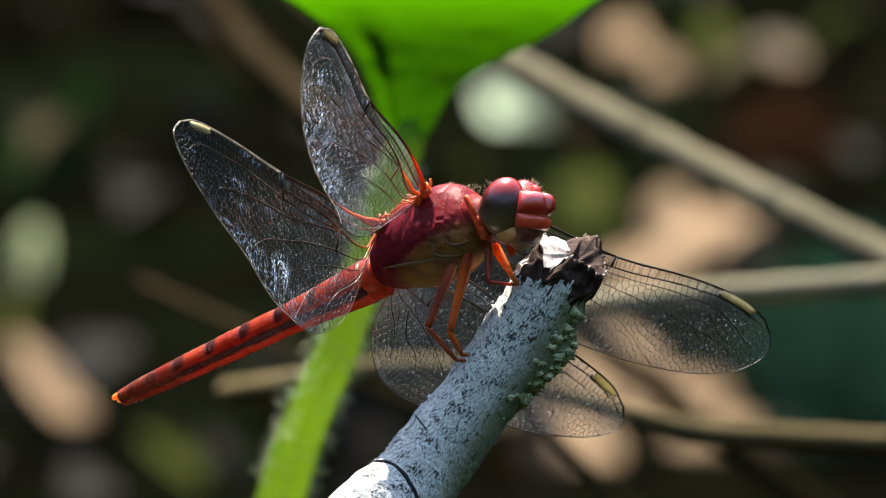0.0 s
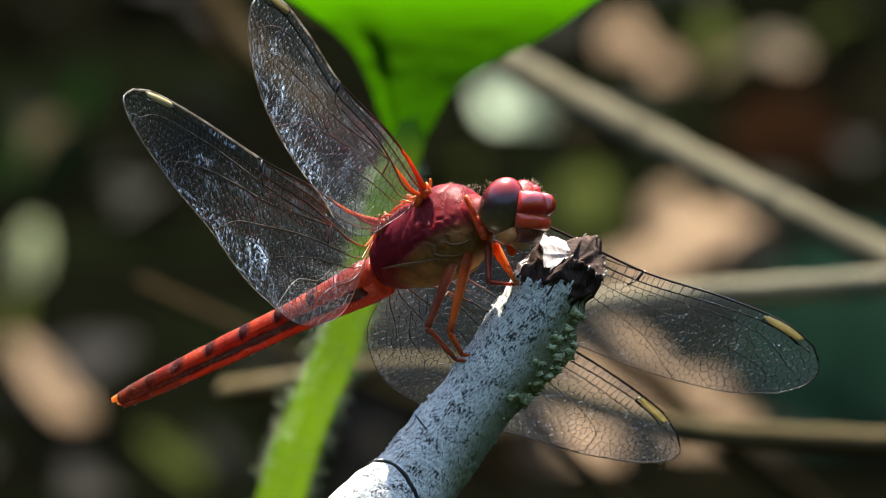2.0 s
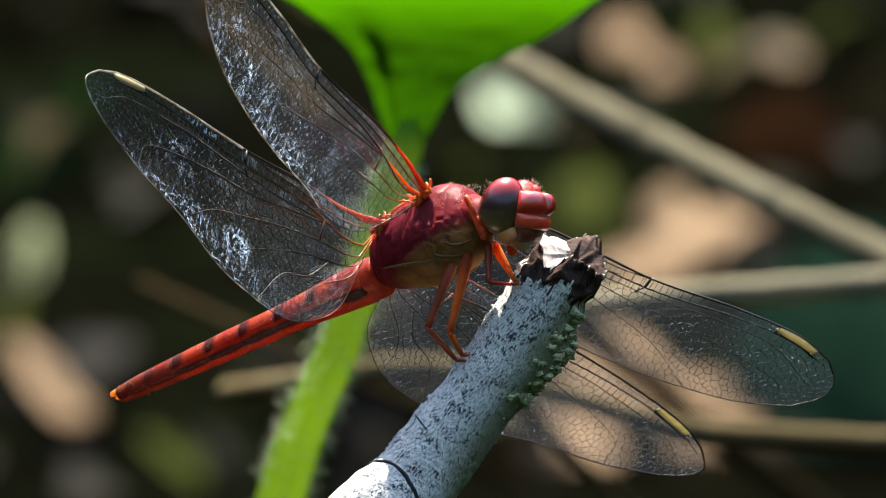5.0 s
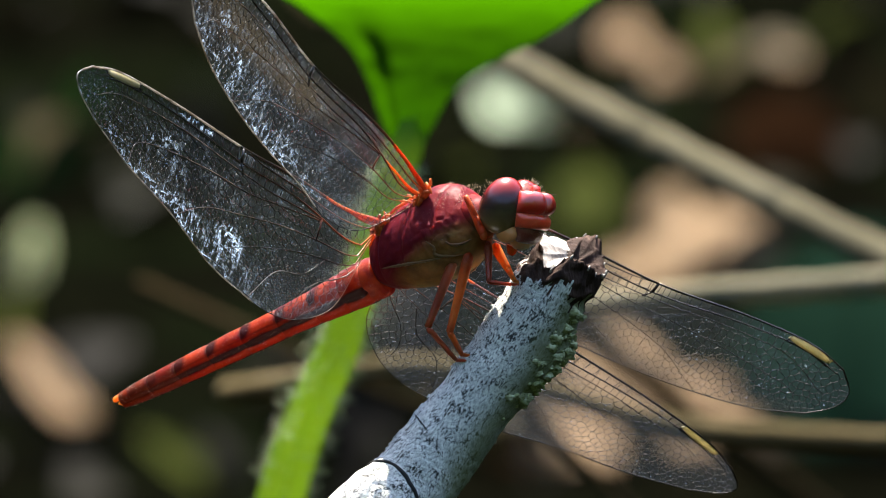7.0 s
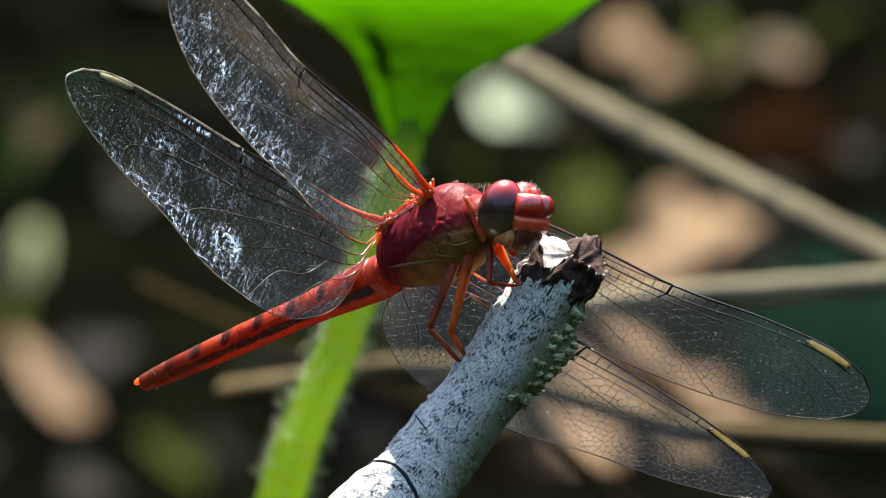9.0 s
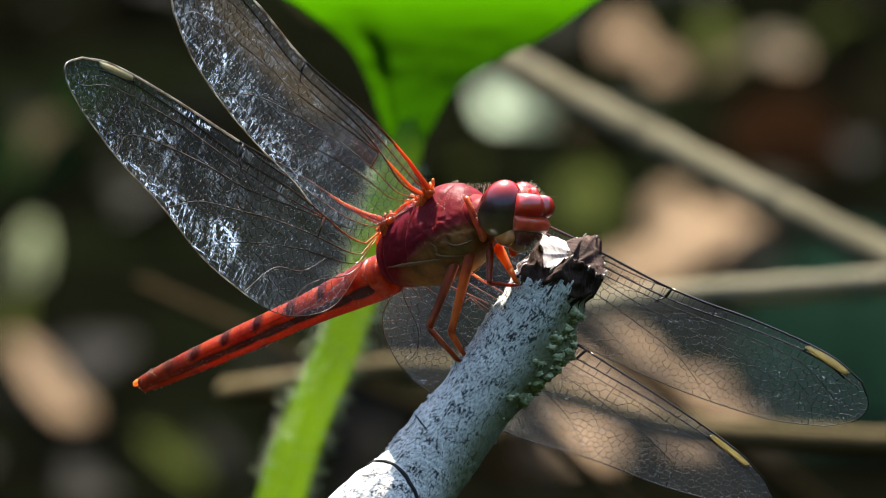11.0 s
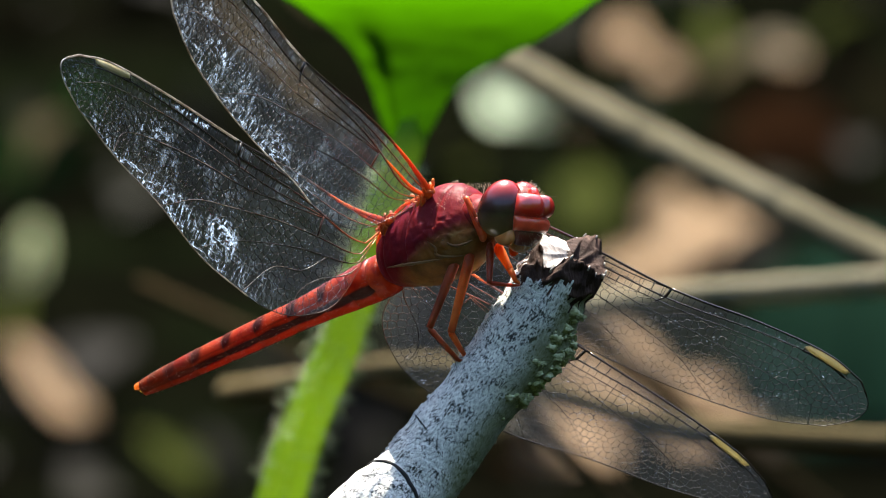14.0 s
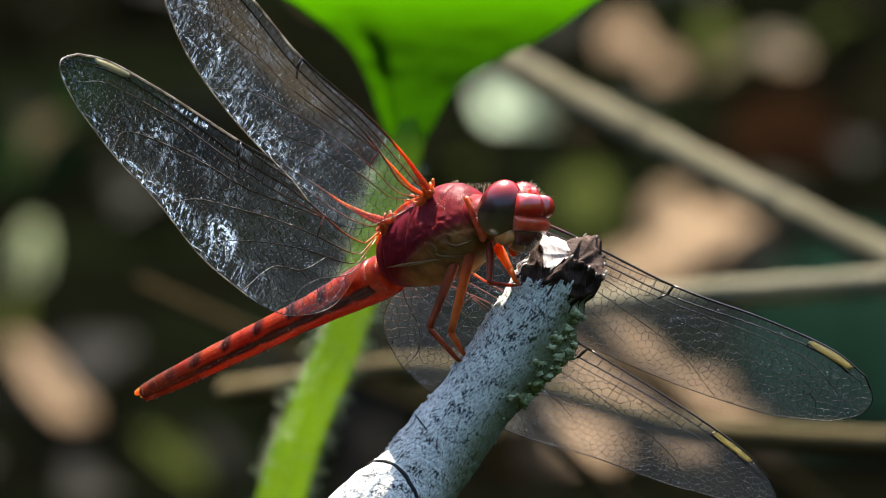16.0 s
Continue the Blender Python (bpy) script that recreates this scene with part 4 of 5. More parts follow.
def twig():
    tw = tagged(new("twig"), "broken grey twig with flecked, lichen-covered bark", "twig")
    tw.matrix_world = VIEW @ pose(0, 0, 0)
    axis = spline([Vector(p) for p in TWIG_AXIS], 40)
    n = 120
    length = len(axis)
    rings = []
    for i, c in enumerate(axis):
        c = Vector(c)
        d = Vector(axis[min(i + 1, length - 1)] - axis[max(i - 1, 0)]).normalized()
        front = (Vector((0, -1, 0)) - d * d.dot(Vector((0, -1, 0)))).normalized()
        side = d.cross(front)                 # towards the right of the view
        u = i / (length - 1)
        r = float(np.interp(u, (0, 0.2, 0.3, 0.6, 0.8, 0.9, 1.0), (3.3, 3.1, 2.9, 2.6, 2.65, 2.75, 2.55)))
        ring = []
        for k in range(n):
            a = 2 * math.pi * k / n
            o = front * math.cos(a) + side * math.sin(a)
            q = c + o * r
            s = Vector((math.cos(a) * 2, math.sin(a) * 2, u * 22))
            rr = r + 0.16 * noise.noise(s * 0.6) + 0.07 * noise.noise(s * 2.0) + 0.045 * noise.noise(s * 5.5)
            # knobbly swelling on one flank below the break
            rr += 0.75 * math.exp(-((u - 0.74) / 0.06) ** 2) * math.exp(-((a - math.pi * 0.42) / 0.5) ** 2)
            rr += 0.22 * (1 / (1 + math.exp((u - 0.205 - 0.03 * math.cos((a + 0.75) * 1.5)) * 160)))
            # bare, sunken wood above
            if u > 0.86:
                rr += 0.35 * noise.noise(s * 1.1 + Vector((7, 0, 0))) - 0.1
            h = 0.0
            if u > 0.80:
                # two torn teeth with a notch between
                w = (u - 0.80) / 0.20
                b = a if a <= math.pi else a - 2 * math.pi
                tear = float(np.interp(b, (-3.14, -2.6, -1.9, -1.4, -1.0, -0.6, -0.3, -0.05, 0.3, 0.8, 1.57, 2.3, 2.9, 3.14), (1.5, 0.5, 0.3, 0.1, -0.4, -1.3, -1.4, 0.1, 0.25, 0.1, 0.1, 1.3, 2.2, 1.9)))
                h = w * (tear + 0.34 * noise.noise(s * 1.5) + 0.20 * noise.noise(Vector((s.x * 4.5, s.y * 4.5, s.z * 0.6))))
            ring.append((c + o * rr + d * h) * MM)
        rings.append(ring)
    last = rings[-1]
    mid = sum(last, Vector()) / n
    down = Vector(axis[-1] - axis[-8]).normalized()
    soft = [sum((last[(k + d) % n] for d in range(-6, 7)), Vector()) / 13 for k in range(n)]
    for f, sink in ((0.86, 0.10), (0.66, 0.22), (0.42, 0.35), (0.2, 0.4)):
        rings.append([mid.lerp(p, f) - down * (sink * (0.25 if k > n // 2 else 2.6) + 0.2 * noise.noise(p * 1500)) * MM for k, p in enumerate(soft)])
    splits = random.Random(12)
    for k in range(0, n, 3):
        if splits.random() < 0.6:
            tip = last[k] + (down * splits.uniform(0.02, 0.16) + (last[k] - mid).normalized() * splits.uniform(-0.06, 0.10)) * MM
            foot = last[k] - down * 0.25 * MM
            child("splinter", tube("splinter", [foot, foot.lerp(tip, 0.6), tip], [0.10 * MM, 0.08 * MM, 0.04 * MM], CUT if splits.random() < 0.6 else WOOD, 5), tw)
    flat = len(axis) - 1
    # left part of the break takes the sunlit wood colour, the rest the shaded
    me = rings_mesh("bark", rings, [BARK, WOOD, CUT], lambda i, k: (2 if 0.56 * n < k < 0.96 * n else 1) if i >= flat else (1 if i / flat > 0.885 + 0.03 * math.sin(k * 0.35) + 0.02 * math.sin(k * 1.3) else 0))
    child("bark", me, tw, "grey-white bark with black flecks")
    low = spline([Vector(p) for p in ((-6.0, -5.5, -19.8), (-12, -8, -26), (-24, 6, -45), (-40, 20, -120), (-60, 30, -260), (-70, -40, -445))], 10)
    child("branch", tube("branch", [Vector(p) * MM for p in low], [(3.15 + 0.04 * i) * MM for i in range(len(low))], BARK, 24), tw, "lower length of the grey twig")
    rl = random.Random(8)
    # crusts of lichen on the flank
    for _ in range(95):
        u = rl.gauss(0.73, 0.055)
        a = rl.gauss(math.pi * 0.40, 0.30)
        i = int(max(0.05, min(0.85, u)) * (length - 1))
        k = int(a / (2 * math.pi) * n) % n
        p = rings[i][k] / MM
        s = 0.10 + 0.34 * rl.random() ** 2
        blob = ball("lichen", p, (s, s * 0.9, s * 0.8), LICHEN, nu=14, nv=10, warp=lambda d, q, o=p: q * (1 + 0.9 * noise.noise(d * 2.0 + o)))
        child("lichen", blob, tw, "pale green lichen crust")
    # ragged flakes along both edges of the bark
    for _ in range(150):
        u = rl.uniform(0.22, 0.86)
        a = rl.choice((-1, 1)) * (math.pi / 2 + rl.gauss(0.12, 0.16))
        p = rings[int(u * (length - 1))][int(a / (2 * math.pi) * n) % n] / MM
        s = 0.04 + 0.07 * rl.random() ** 2
        flake = ball("bark_flake", p, (s, s * 1.3, s * 1.6), BARK, nu=8, nv=6, warp=lambda d, q, o=p: q * (1 + 0.8 * noise.noise(d * 2.0 + o)))
        child("bark_flake", flake, tw)
    # ring cracks in the bark
    for u, a0, a1, r in ((0.20, -1.45, 1.05, 0.15), (0.46, -1.35, -0.55, 0.06)):
        i = int(u * (length - 1))
        path = []
        for s in range(25):
            a = a0 + (a1 - a0) * s / 24
            k = int(round(a / (2 * math.pi) * n)) % n
            shift = int(round(13 * math.cos((a + 0.75) * 1.5))) - 4 if r > 0.1 else 2 - int(5 * (s / 24))
            path.append(rings[i + shift][k])
        child("crack", tube("crack", path, [r * MM * (0.35 + 0.65 * math.sin(math.pi * (s + 1) / 26)) for s in range(25)], CRACK, 8), tw, "dark crack round the bark")
    return tw


twig()


# ---- plants and ground behind ----
def plant():
    """A tall green stem that opens into a folded leaf, a hand's width behind the twig."""
    pl = tagged(new("plant"), "bright green plant with a hairy stem and a broad backlit leaf", "plant")
    pl.matrix_world = VIEW @ pose(0, 210 * MM, 0)
    k = 1.14
    axis = spline([Vector(p) * k for p in ((-60, -20, -340), (-44, 30, -200), (-28, 30, -100), (-18.5, 16, -48), (-10.9, 4, -17.0), (-6.5, 0, -5.5), (-3.6, -1, 3.5), (-2.3, 0.8, 7.6), (-2.0, 3.0, 10.5))], 14)
    m = len(axis)
    rings = []
    for i, c in enumerate(axis):
        r = np.interp(i / (m - 1), (0, 0.4, 0.55, 0.65, 0.85, 1), (3.2, 2.1, 1.6, 1.45, 1.35, 0.7))
        d = Vector(axis[min(i + 1, m - 1)] - axis[max(i - 1, 0)]).normalized()
        s = d.cross(Vector((0, 1, 0))).normalized()
        o = d.cross(s)
        r = float(r)
        rings.append([(Vector(c) + r * (1 + 0.07 * math.cos(7 * a)) * (math.cos(a) * s + math.sin(a) * o)) * MM for a in (2 * math.pi * j / 42 for j in range(42))])
    child("stem", rings_mesh("stem", rings, STEM), pl, "yellow-green ribbed stem")
    rl = random.Random(11)
    roots = []
    for _ in range(700):
        ring = rl.choice(rings[m // 2:int(m * 0.8)])
        j = rl.randrange(42)
        mid = sum(ring, Vector()) / 42
        roots.append((ring[j], (ring[j] - mid).normalized() * rl.uniform(0.6, 1.6) * MM + Vector((0, 0, rl.uniform(-.4, .4))) * MM))
    child("stem_hairs", bristles("stem_hairs", roots, FUZZ, 0.00005), pl, kind="stuff")

    # blade: it opens from the stem's top to both sides, leans back, then arches over towards the light, with one fold along it
    left = spline([(-3.6, 0.0, 7.2), (-4.3, 0.3, 9.0), (-5.0, 0.5, 11.0), (-6.1, 0.8, 13.2), (-7.8, 0.9, 14.9), (-8.9, 0.7, 15.7), (-10.0, 0.2, 16.5), (-11.5, -0.9, 17.3), (-13, -3.0, 18.2)], 16)
    right = spline([(-1.4, 0.0, 6.8), (-0.4, 0.3, 8.7), (0.6, 0.5, 10.4), (2.5, 0.8, 12.0), (5.5, 0.9, 13.5), (8.0, 0.8, 15.0), (10.0, 0.2, 16.5), (12.2, -1.2, 17.8), (13.5, -3.5, 18.8)], 16)
    verts, faces, nb = [], [], 44
    for a, b in zip(left, right):
        for j in range(nb + 1):
            u = j / nb
            q = Vector(a).lerp(Vector(b), u)
            q.y += 0.02 * math.sin(math.pi * u) * Vector(b - a).length + 0.05 * noise.noise(q * 0.9)
            rise = max(0.0, min(q.z - 7.0, 16.5 - q.z))
            q.y -= 0.20 * rise * math.exp(-((u - 0.19) / 0.08) ** 2)
            verts.append(q * k * MM)
    for i in range(len(left) - 1):
        for j in range(nb):
            f = i * (nb + 1) + j
            faces.append((f, f + 1, f + nb + 2, f + nb + 1))
    child("leaf_blade", mesh_of("leaf_blade", verts, faces, BLADE), pl, "broad green leaf lit from behind")
    return pl


plant()


def straw(points, r, mat, label, depth, foot):
    """A dry stalk of lengths between swollen nodes, rooted at foot (on the ground)."""
    k = 1 + depth / 1500
    st = tagged(new("dry_stalk"), label, "dry stalk", "dry stalks in the undergrowth")
    st.matrix_world = VIEW @ pose(0, 0, 0)
    way = [Vector((x * k, depth + y, z * k)) for x, y, z in points]
    ground_end = VIEW.inverted() @ Vector(foot) / MM
    way = way + [way[-1].lerp(ground_end, 0.45) + Vector((0, 0, 25)), ground_end]
    axis = [Vector(p) * MM for p in spline(way, 14)]
    m = len(axis)
    cuts = list(range(0, m, 9)) + [m - 1]
    for a, b in zip(cuts, cuts[1:]):
        if b > a:
            child("internode", tube("internode", axis[a:b + 1], [r * k * MM * (1 + 0.05 * math.sin(i * 1.7)) for i in range(b - a + 1)], mat, 14), st)
            d = (axis[min(a + 1, m - 1)] - axis[a]).normalized()
            child("node", tube("node", [axis[a] - d * 0.9 * MM, axis[a], axis[a] + d * 0.9 * MM], [r * k * q * MM for q in (1.0, 1.07, 1.0)], mat, 14), st)
    return st


straw([(-2, 60, 18.3), (3.9, 30, 13.05), (15, 0, 6.75), (29.5, -30, -0.75), (48, -70, -9.2)], 1.15, STRAW, "long pale dry stalk leaning across the undergrowth", 520, (0.42, 0.30, 0.0))
straw([(8, 20, -3.9), (15, 0, -3.25), (29.5, 0, -2.25), (50, -20, -1.0)], 0.9, PALE_STRAW, "straight pale dry stalk in the undergrowth", 440, (0.50, 0.32, 0.0))
straw([(-14.6, 40, -9.7), (-12.6, 15, -9.35), (-10, 0, -8.9), (-3, 0, -7.9), (4, 0, -8.6), (12, 0, -11.0), (18, 0, -12.2), (29.5, -10, -12.8), (50, -20, -14)], 0.78, MID_STRAW, "bowed pale dry stalk with a broken end", 400, (0.40, 0.38, 0.0))
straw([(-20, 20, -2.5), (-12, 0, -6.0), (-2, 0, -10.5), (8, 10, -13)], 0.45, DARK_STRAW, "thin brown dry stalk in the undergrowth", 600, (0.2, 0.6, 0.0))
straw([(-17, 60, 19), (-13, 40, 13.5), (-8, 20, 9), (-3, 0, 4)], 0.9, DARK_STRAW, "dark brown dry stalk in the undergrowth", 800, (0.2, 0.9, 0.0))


def ground():
    n = 120
    verts, faces = [], []
    for i in range(n + 1):
        for j in range(n + 1):
            u, v = 2 * i / n - 1, 2 * j / n - 1
            x, y = math.copysign(abs(u) ** 4, u) * 400, 2.0 + math.copysign(abs(v) ** 4, v) * 400
            z = 0.003 * noise.noise(Vector((x * 3, y * 3, 0))) + 0.002 * noise.noise(Vector((x * 11, y * 11, 4)))
            verts.append((x, y, z))
    for i in range(n):
        for j in range(n):
            a = i * (n + 1) + j
            faces.append((a, a + n + 1, a + n + 2, a + 1))
    return tagged(new("ground", mesh_of("ground", verts, faces, SOIL)), "soil coloured near black for shade", "ground", kind="structure")


ground()


def leaf_litter():
    """Small dead leaves and scraps strewn thickly over the soil."""
    m = Mat("strewn_litter")
    isl = m.n("ShaderNodeNewGeometry").outputs["Random Per Island"]
    # scraps coloured nearly black too, to carry the ground's shade
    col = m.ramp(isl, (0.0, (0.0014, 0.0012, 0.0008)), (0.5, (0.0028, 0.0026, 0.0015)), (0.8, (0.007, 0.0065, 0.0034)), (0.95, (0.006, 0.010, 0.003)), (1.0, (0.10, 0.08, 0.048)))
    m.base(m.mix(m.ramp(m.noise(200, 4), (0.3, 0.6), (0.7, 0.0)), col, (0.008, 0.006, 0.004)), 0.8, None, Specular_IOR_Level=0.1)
    mat = m.glow_through(col, 0.35)
    rl = random.Random(31)
    verts, faces = [], []
    for _ in range(1500):
        x, y = rl.gauss(0, 0.22), rl.uniform(1.2, 3.0)
        z = 0.003 * noise.noise(Vector((x * 3, y * 3, 0))) + 0.002 * noise.noise(Vector((x * 11, y * 11, 4)))
        turn = Euler((rl.gauss(0, 0.7), rl.gauss(0, 0.5), rl.uniform(0, 6.28))).to_matrix()
        ln, w = rl.uniform(0.006, 0.022), rl.uniform(0.002, 0.007)
        b = len(verts)
        for i in range(5):
            u = i / 4
            half = w * math.sin(math.pi * (0.08 + 0.84 * u))
            for sgn in (-1, 0, 1):
                q = Vector(((u - 0.5) * ln, sgn * half, 0.3 * half * abs(sgn) + 0.15 * ln * math.sin(u * 3)))
                verts.append(turn @ q + Vector((x, y, z + 0.003)))
        for i in range(4):
            for j in range(2):
                a = b + i * 3 + j
                faces.append((a, a + 1, a + 4, a + 3))
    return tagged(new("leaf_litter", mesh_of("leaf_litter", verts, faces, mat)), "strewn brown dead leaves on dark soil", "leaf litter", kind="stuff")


leaf_litter()


def thicket():
    """Unseen ring of dark thicket, added to cut low sky light and reflections."""
    nu, nv = 160, 18
    verts, faces = [], []
    for i in range(nu):
        a = 2 * math.pi * i / nu
        top = 4.2 + 0.5 * noise.noise(Vector((math.cos(a) * 3, math.sin(a) * 3, 0))) + 0.3 * noise.noise(Vector((math.cos(a) * 14, math.sin(a) * 14, 2)))
        for j in range(nv + 1):
            v = j / nv
            r = 6.0 + 0.6 * noise.noise(Vector((math.cos(a) * 9, math.sin(a) * 9, v * 3))) + 0.25 * noise.noise(Vector((math.cos(a) * 30, math.sin(a) * 30, v * 10))) + 0.9 * v * v
            verts.append((r * math.cos(a), 1.0 + r * math.sin(a), -0.05 + top * v))
    for i in range(nu):
        for j in range(nv):
            a, b = i * (nv + 1) + j, ((i + 1) % nu) * (nv + 1) + j
            faces.append((a, a + 1, b + 1, b))
    return tagged(new("backdrop", mesh_of("backdrop", verts, faces, HERB)), "unseen green thicket ring added to block low sky", "thicket", kind="structure")


thicket()


def undergrowth():
    """Bush leaves added in front of the unseen thicket ring."""
    rl = random.Random(17)
    verts, faces = [], []
    for _ in range(9000):
        a = rl.uniform(0, 2 * math.pi)
        h = 4.3 * rl.random() ** 0.8
        r = 5.2 + 0.7 * rl.random() + 0.5 * noise.noise(Vector((math.cos(a) * 7, math.sin(a) * 7, h * 2))) + 0.05 * h * h
        c = Vector((r * math.cos(a), 1.0 + r * math.sin(a), 0.04 + h))
        turn = Euler((rl.gauss(0, 0.6), rl.gauss(0.5, 0.5), rl.uniform(0, 6.28))).to_matrix()
        ln, w = rl.uniform(0.07, 0.17), rl.uniform(0.02, 0.05)
        b = len(verts)
        for i in range(5):
            u = i / 4
            half = w * math.sin(math.pi * (0.06 + 0.86 * u))
            for sgn in (-1, 0, 1):
                verts.append(c + turn @ Vector(((u - 0.5) * ln, sgn * half, 0.3 * half * abs(sgn) - 0.25 * ln * u * u)))
        for i in range(4):
            for j in range(2):
                f = b + i * 3 + j
                faces.append((f, f + 1, f + 4, f + 3))
    return tagged(new("undergrowth", mesh_of("undergrowth", verts, faces, HERB)), "unseen bush leaves added to the thicket ring", "bushes", kind="stuff")


undergrowth()


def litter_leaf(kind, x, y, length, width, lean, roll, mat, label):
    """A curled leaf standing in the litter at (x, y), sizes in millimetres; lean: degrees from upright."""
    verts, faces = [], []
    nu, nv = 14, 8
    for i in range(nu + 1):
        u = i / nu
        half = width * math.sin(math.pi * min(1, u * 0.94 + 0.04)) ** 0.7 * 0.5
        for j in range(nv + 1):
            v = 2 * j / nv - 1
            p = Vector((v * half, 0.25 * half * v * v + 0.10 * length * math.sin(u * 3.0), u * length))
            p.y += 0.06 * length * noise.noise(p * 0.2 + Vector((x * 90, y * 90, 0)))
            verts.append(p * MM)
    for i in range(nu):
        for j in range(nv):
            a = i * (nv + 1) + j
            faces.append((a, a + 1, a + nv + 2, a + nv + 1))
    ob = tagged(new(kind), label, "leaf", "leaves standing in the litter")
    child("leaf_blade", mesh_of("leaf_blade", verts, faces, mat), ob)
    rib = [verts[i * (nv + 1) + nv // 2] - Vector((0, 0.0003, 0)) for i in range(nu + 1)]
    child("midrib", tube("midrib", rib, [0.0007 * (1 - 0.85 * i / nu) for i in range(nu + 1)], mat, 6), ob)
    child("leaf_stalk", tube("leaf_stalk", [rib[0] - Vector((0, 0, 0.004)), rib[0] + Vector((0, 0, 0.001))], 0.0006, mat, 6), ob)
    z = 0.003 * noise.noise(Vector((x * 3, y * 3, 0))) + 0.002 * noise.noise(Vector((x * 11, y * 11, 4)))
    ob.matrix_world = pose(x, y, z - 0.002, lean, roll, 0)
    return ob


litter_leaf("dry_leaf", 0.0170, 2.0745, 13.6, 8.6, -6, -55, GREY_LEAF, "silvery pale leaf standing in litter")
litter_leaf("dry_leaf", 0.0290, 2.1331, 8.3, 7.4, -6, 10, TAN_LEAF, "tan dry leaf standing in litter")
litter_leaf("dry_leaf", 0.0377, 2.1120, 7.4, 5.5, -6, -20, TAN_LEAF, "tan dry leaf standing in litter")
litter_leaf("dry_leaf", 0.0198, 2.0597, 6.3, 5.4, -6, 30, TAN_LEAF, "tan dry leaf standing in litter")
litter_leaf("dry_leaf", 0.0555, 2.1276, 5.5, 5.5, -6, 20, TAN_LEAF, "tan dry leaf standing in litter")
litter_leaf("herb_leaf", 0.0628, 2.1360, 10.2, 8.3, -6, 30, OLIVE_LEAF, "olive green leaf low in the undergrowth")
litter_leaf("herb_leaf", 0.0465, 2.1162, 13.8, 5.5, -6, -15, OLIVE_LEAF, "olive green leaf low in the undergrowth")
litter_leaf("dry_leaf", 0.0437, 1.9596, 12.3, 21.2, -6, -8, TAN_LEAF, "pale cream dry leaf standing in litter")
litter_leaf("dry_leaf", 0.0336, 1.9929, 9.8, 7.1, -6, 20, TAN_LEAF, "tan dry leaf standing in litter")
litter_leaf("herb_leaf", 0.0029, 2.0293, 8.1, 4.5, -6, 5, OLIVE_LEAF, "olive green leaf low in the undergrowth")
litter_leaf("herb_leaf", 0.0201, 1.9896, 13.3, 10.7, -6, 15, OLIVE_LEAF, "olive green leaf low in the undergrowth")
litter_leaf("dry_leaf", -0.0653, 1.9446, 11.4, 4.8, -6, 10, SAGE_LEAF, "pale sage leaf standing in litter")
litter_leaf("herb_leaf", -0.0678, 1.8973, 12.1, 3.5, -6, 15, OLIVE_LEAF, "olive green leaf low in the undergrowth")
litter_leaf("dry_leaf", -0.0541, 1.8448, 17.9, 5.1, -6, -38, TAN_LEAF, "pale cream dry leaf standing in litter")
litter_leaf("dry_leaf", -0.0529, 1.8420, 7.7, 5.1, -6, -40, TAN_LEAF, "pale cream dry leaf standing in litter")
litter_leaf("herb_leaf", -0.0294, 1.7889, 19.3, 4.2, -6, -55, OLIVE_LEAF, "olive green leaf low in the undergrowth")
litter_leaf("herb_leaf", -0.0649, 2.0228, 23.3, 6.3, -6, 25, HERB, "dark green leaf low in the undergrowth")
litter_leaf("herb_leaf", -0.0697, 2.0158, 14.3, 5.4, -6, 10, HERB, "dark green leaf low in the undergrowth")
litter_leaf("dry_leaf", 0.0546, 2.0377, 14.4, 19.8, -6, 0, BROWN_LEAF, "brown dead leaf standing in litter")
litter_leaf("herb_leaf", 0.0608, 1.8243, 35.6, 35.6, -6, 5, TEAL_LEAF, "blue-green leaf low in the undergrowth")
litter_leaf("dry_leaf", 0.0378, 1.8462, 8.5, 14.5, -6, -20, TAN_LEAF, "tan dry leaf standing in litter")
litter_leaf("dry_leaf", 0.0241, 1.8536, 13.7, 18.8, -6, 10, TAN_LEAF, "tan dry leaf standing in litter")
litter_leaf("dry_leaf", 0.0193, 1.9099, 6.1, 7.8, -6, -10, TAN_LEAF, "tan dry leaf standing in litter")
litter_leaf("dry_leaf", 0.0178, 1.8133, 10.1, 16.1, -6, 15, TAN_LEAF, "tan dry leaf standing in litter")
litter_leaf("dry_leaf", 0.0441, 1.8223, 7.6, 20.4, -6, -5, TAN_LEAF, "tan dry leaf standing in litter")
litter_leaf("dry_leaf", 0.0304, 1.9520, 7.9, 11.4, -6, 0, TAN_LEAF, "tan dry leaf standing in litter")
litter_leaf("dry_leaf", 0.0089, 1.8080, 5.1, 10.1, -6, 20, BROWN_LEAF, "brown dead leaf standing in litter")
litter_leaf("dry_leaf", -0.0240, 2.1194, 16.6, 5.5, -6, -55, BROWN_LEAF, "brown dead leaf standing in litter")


# ---- movement ----
HEAD_A = (14.6, 21.8, 6.0)
HEAD_B = (14.6, 20.3, 7.0)


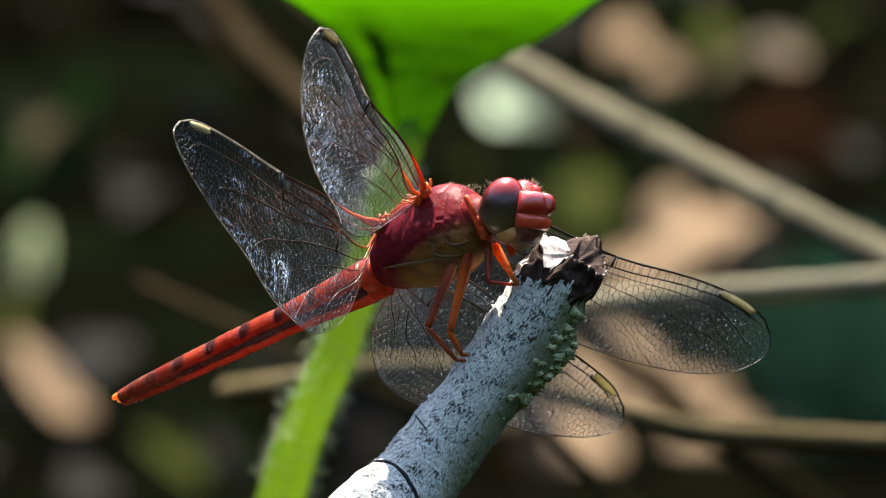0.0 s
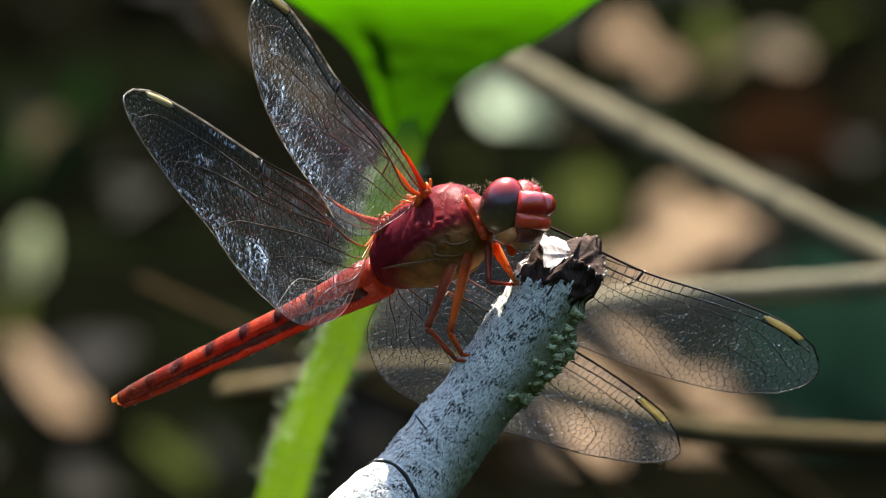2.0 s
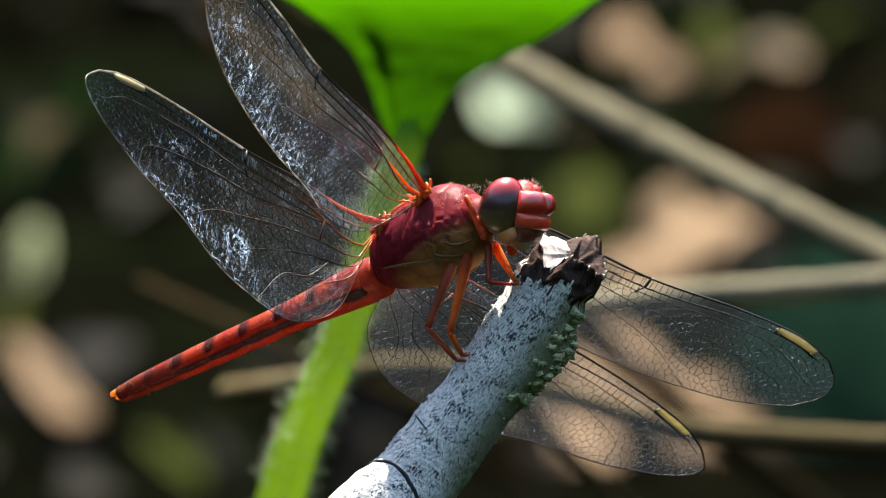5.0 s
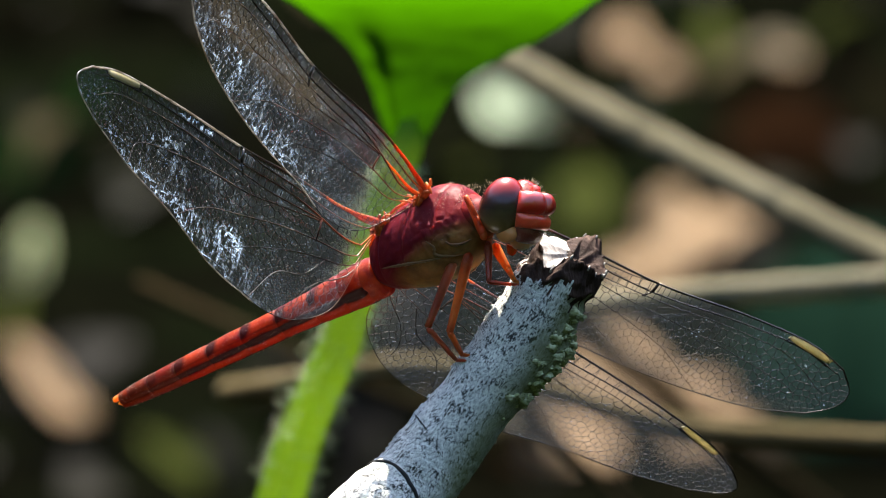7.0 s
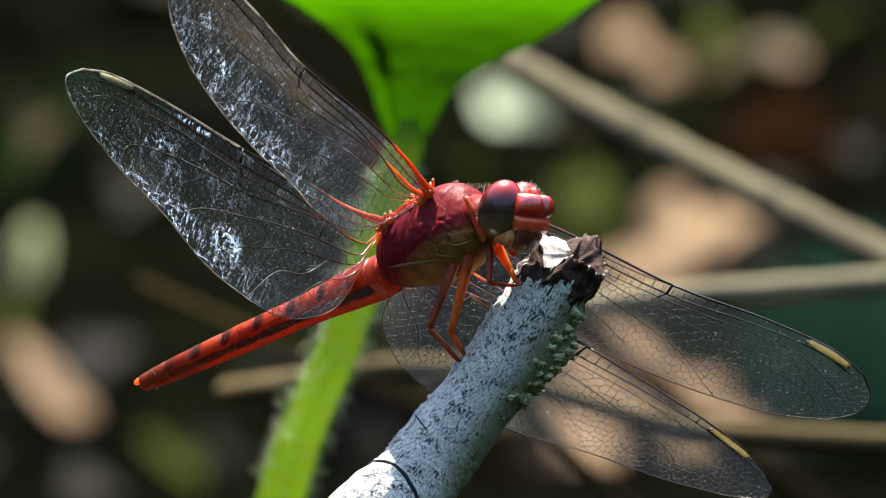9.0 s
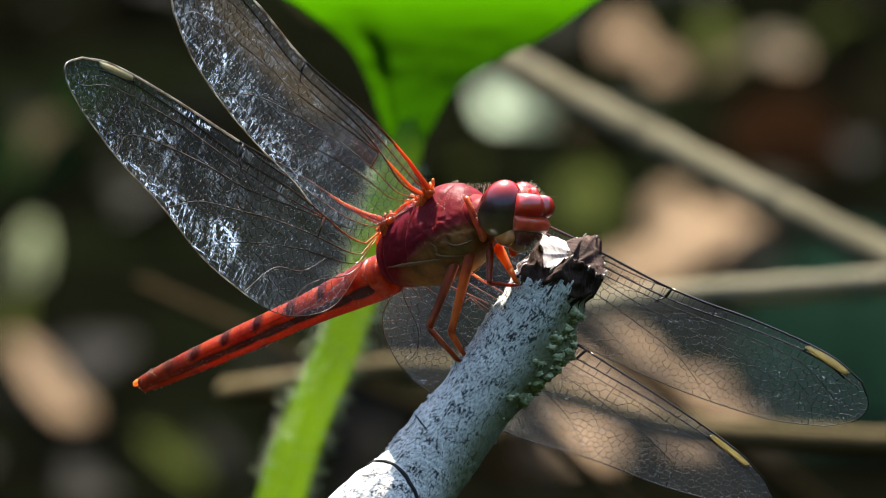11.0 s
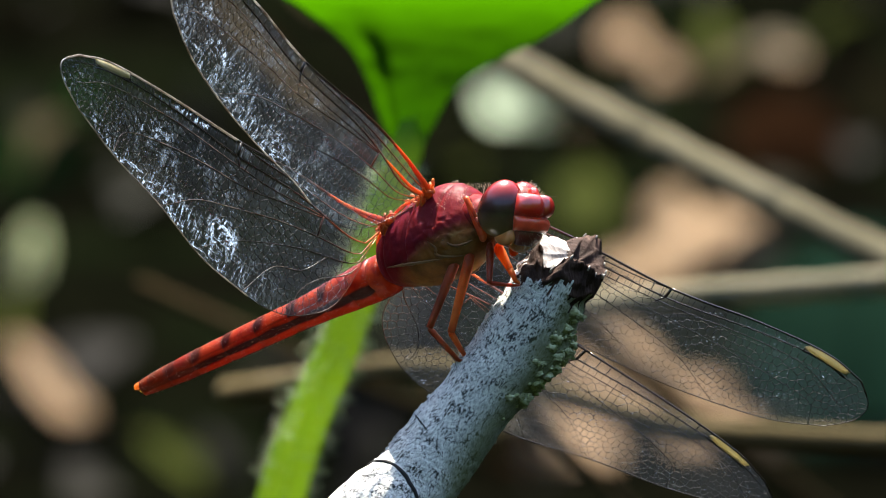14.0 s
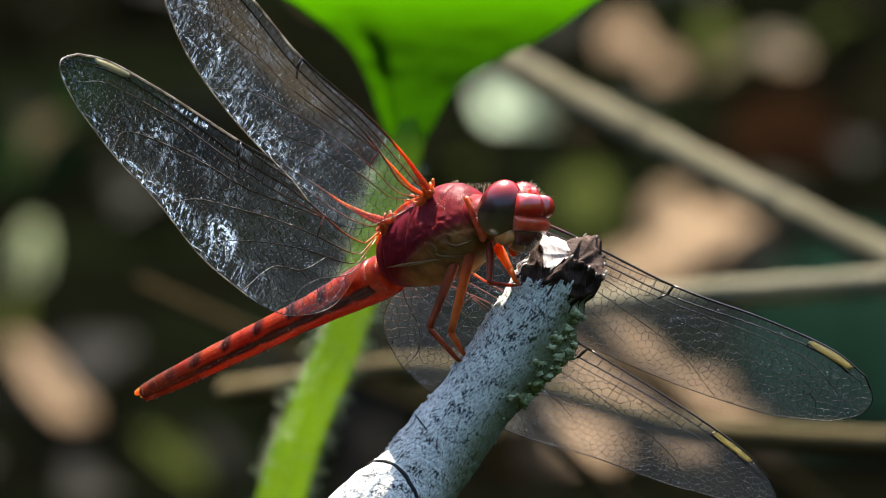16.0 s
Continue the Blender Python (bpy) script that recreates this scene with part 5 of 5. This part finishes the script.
def motions():
    S = Matrix.Translation((0.19 * MM, 0, 0))
    turned = VIEW @ S @ Matrix.Translation((2.036 * MM, -2.0 * MM, 1.734 * MM)) @ BODY_TURN @ pose(0, 0, 0, 0, 2.5, -3.9)
    walk(dragonfly, [(0, BODY), (8.4, BODY), (8.52, BODY), (8.7, turned), (8.9, turned), (16, turned)])
    hx, hy, hz = 3.64 * MM, 0.07 * MM, -0.6 * MM
    walk(head_ob, [(0, pose(hx, hy, hz, *HEAD_A)), (8.52, pose(hx, hy, hz, *HEAD_A)), (8.7, pose(hx - 0.12 * MM, hy, hz - 0.05 * MM, *HEAD_B)), (16, pose(hx - 0.12 * MM, hy, hz - 0.05 * MM, *HEAD_B))])
    at_root = (-2.20 * MM, -2.60 * MM, 2.14 * MM)
    walk(right_forewing, [(0, pose(*at_root, 44.8, 0.3, -62.8)), (0.5, pose(*at_root, 44.7, -0.2, -63.4)), (1, pose(*at_root, 44.6, -2.3, -65.7)), (1.5, pose(*at_root, 50.5, -2.9, -66.6)), (2, pose(*at_root, 50, -6.3, -70.1)), (2.5, pose(*at_root, 49.5, -7.2, -71.7)), (3, pose(*at_root, 49, -9.2, -72.5)), (3.5, pose(*at_root, 48.4, -9.8, -73.1)), (4, pose(*at_root, 48.1, -10.5, -73.8)), (6.5, pose(*at_root, 46.8, -12.6, -76.7)), (7, pose(*at_root, 46.5, -12.9, -76.9)), (7.5, pose(*at_root, 46.4, -12.6, -76.7)), (8, pose(*at_root, 46.4, -12.6, -76.7)), (8.5, pose(*at_root, 46.5, -12.9, -76.9)), (9, pose(*at_root, 48.1, -14.4, -77.4)), (11.5, pose(*at_root, 48, -16, -77.1)), (12, pose(*at_root, 48, -16, -77.1)), (12.5, pose(*at_root, 48, -16, -77.1)), (13, pose(*at_root, 48, -16.4, -77.3)), (13.5, pose(*at_root, 48, -16, -77.2)), (14, pose(*at_root, 48, -16, -77.2)), (14.5, pose(*at_root, 48, -16, -77.2)), (15, pose(*at_root, 48.1, -16.5, -77.6)), (15.5, pose(*at_root, 48.1, -16.5, -77.6)), (16, pose(*at_root, 48.3, -17.4, -78.4))])
    at_root = (-6.12 * MM, -2.36 * MM, 1.44 * MM)
    walk(right_hindwing, [(0, pose(*at_root, 66.4, 2.1, -80.4)), (0.5, pose(*at_root, 66.1, 1.9, -80.7)), (1, pose(*at_root, 65.8, -0.2, -83)), (1.5, pose(*at_root, 67.5, -1.4, -83.5)), (2, pose(*at_root, 66.6, -4.5, -86.9)), (2.5, pose(*at_root, 66.3, -5.7, -88.3)), (3, pose(*at_root, 67.4, -7.2, -89.8)), (3.5, pose(*at_root, 67.1, -7.9, -90.5)), (4, pose(*at_root, 66.3, -8.4, -91)), (6.5, pose(*at_root, 60.9, -10.4, -92.9)), (7, pose(*at_root, 60.2, -10.5, -92.8)), (7.5, pose(*at_root, 60, -10.4, -92.8)), (8, pose(*at_root, 60.1, -10, -92.5)), (8.5, pose(*at_root, 60.2, -10.9, -93.3)), (9, pose(*at_root, 61.2, -11, -92.1)), (11.5, pose(*at_root, 60.8, -13, -92.3)), (12, pose(*at_root, 60.9, -13, -92.3)), (12.5, pose(*at_root, 61.1, -13.2, -92.5)), (13, pose(*at_root, 61.1, -13.2, -92.5)), (13.5, pose(*at_root, 61, -13.4, -92.8)), (14, pose(*at_root, 61.1, -13.5, -93)), (14.5, pose(*at_root, 61.1, -13.5, -93)), (15, pose(*at_root, 61.3, -13.7, -93.2)), (15.5, pose(*at_root, 61.1, -13.5, -93)), (16, pose(*at_root, 61.3, -13.7, -93.2))])
    at_root = (-2.95 * MM, 1.55 * MM, 3.15 * MM)
    walk(left_forewing, [(0, pose(*at_root, 123.2, -3.9, 82.9)), (0.5, pose(*at_root, 123.3, -3.3, 82.4)), (1, pose(*at_root, 124, -2, 80.9)), (1.1, pose(*at_root, 139.9, 10.5, 66.4)), (1.2, pose(*at_root, 140.4, 9, 68.3)), (1.5, pose(*at_root, 140.6, 8.2, 69.2)), (2, pose(*at_root, 140.3, 4.8, 72.4)), (2.5, pose(*at_root, 139.8, 4.9, 72.5)), (3, pose(*at_root, 140.1, 5, 72.3)), (3.5, pose(*at_root, 139.7, 5, 72.4)), (4, pose(*at_root, 140.9, 5.9, 71.6)), (6.5, pose(*at_root, 145.8, 12.6, 63.4)), (7, pose(*at_root, 147.1, 12.9, 63)), (7.5, pose(*at_root, 147, 13, 62.9)), (8, pose(*at_root, 146.9, 13.4, 62.7)), (8.5, pose(*at_root, 146.3, 15.1, 60.8)), (9, pose(*at_root, 141.6, 16, 59.6)), (11.5, pose(*at_root, 141.4, 17.4, 59.2)), (12, pose(*at_root, 141.3, 17.3, 59.3)), (13, pose(*at_root, 141.3, 17.3, 59.3)), (14, pose(*at_root, 141.4, 17.1, 59.5)), (14.5, pose(*at_root, 141.4, 17.1, 59.5)), (15, pose(*at_root, 141.4, 17.1, 59.5)), (15.5, pose(*at_root, 141.3, 17.3, 59.3)), (16, pose(*at_root, 141, 17, 57.9))])
    at_root = (-6.09 * MM, 2.05 * MM, 1.47 * MM)
    walk(left_hindwing, [(0, pose(*at_root, 137, -1.2, 96.5)), (0.5, pose(*at_root, 137, -0.2, 95.6)), (1, pose(*at_root, 137.5, 1.7, 93.6)), (1.1, pose(*at_root, 144.3, 12.9, 81.3)), (1.5, pose(*at_root, 144.6, 10.8, 83.6)), (2, pose(*at_root, 143.3, 6.7, 87.4)), (2.5, pose(*at_root, 141, 6.5, 87.8)), (3, pose(*at_root, 138.5, 6.4, 87.4)), (3.5, pose(*at_root, 136.2, 5.8, 88)), (4, pose(*at_root, 139.4, 6.4, 87.5)), (6.5, pose(*at_root, 152.2, 17.9, 75.3)), (7, pose(*at_root, 155.2, 18.5, 74.7)), (7.5, pose(*at_root, 155.2, 18.5, 74.7)), (8, pose(*at_root, 155.1, 18.8, 74.5)), (8.5, pose(*at_root, 154.7, 20, 73.3)), (9, pose(*at_root, 149.4, 22.3, 69.5)), (11.5, pose(*at_root, 148.8, 24.6, 67.9)), (14.5, pose(*at_root, 148.8, 24.6, 67.9)), (15.5, pose(*at_root, 148.8, 24.6, 67.9)), (16, pose(*at_root, 148.5, 24.1, 67.2))])
    root = (-7.9 * MM, 0.1 * MM, -0.95 * MM)
    walk(abdomen_ob, [(0, pose(*root, 0, -1.79, -0.70)), (0.5, pose(*root, 0, -1.09, -0.46)), (1, pose(*root, 0, -1.70, -0.55)), (1.5, pose(*root, 0, -1.96, -0.46)), (2, pose(*root, 0, -2.22, -0.55)), (2.5, pose(*root, 0, -1.35, -0.36)), (3, pose(*root, 0, -1.96, -0.46)), (3.5, pose(*root, 0, -1.61, -0.46)), (4, pose(*root, 0, -1.35, -0.26)), (6.5, pose(*root, 0, -1.35, -0.70)), (7, pose(*root, 0, -2.13, -0.89)), (7.5, pose(*root, 0, -1.61, -0.89)), (8, pose(*root, 0, -1.44, -0.74)), (8.5, pose(*root, 0, -1.70, -0.89)), (9, pose(*root, 0, -0.66, -0.65)), (11.5, pose(*root, 0, -1.27, -0.41)), (12, pose(*root, 0, -1.87, -0.65)), (12.5, pose(*root, 0, -1.35, -0.60)), (13, pose(*root, 0, -1.87, -0.65)), (13.5, pose(*root, 0, -1.79, -0.70)), (14, pose(*root, 0, -1.53, -0.60)), (14.5, pose(*root, 0, -2.05, -0.70)), (15, pose(*root, 0, -1.87, -0.74)), (15.5, pose(*root, 0, -1.53, -0.60)), (16, pose(*root, 0, -2.56, -0.65))])


motions()
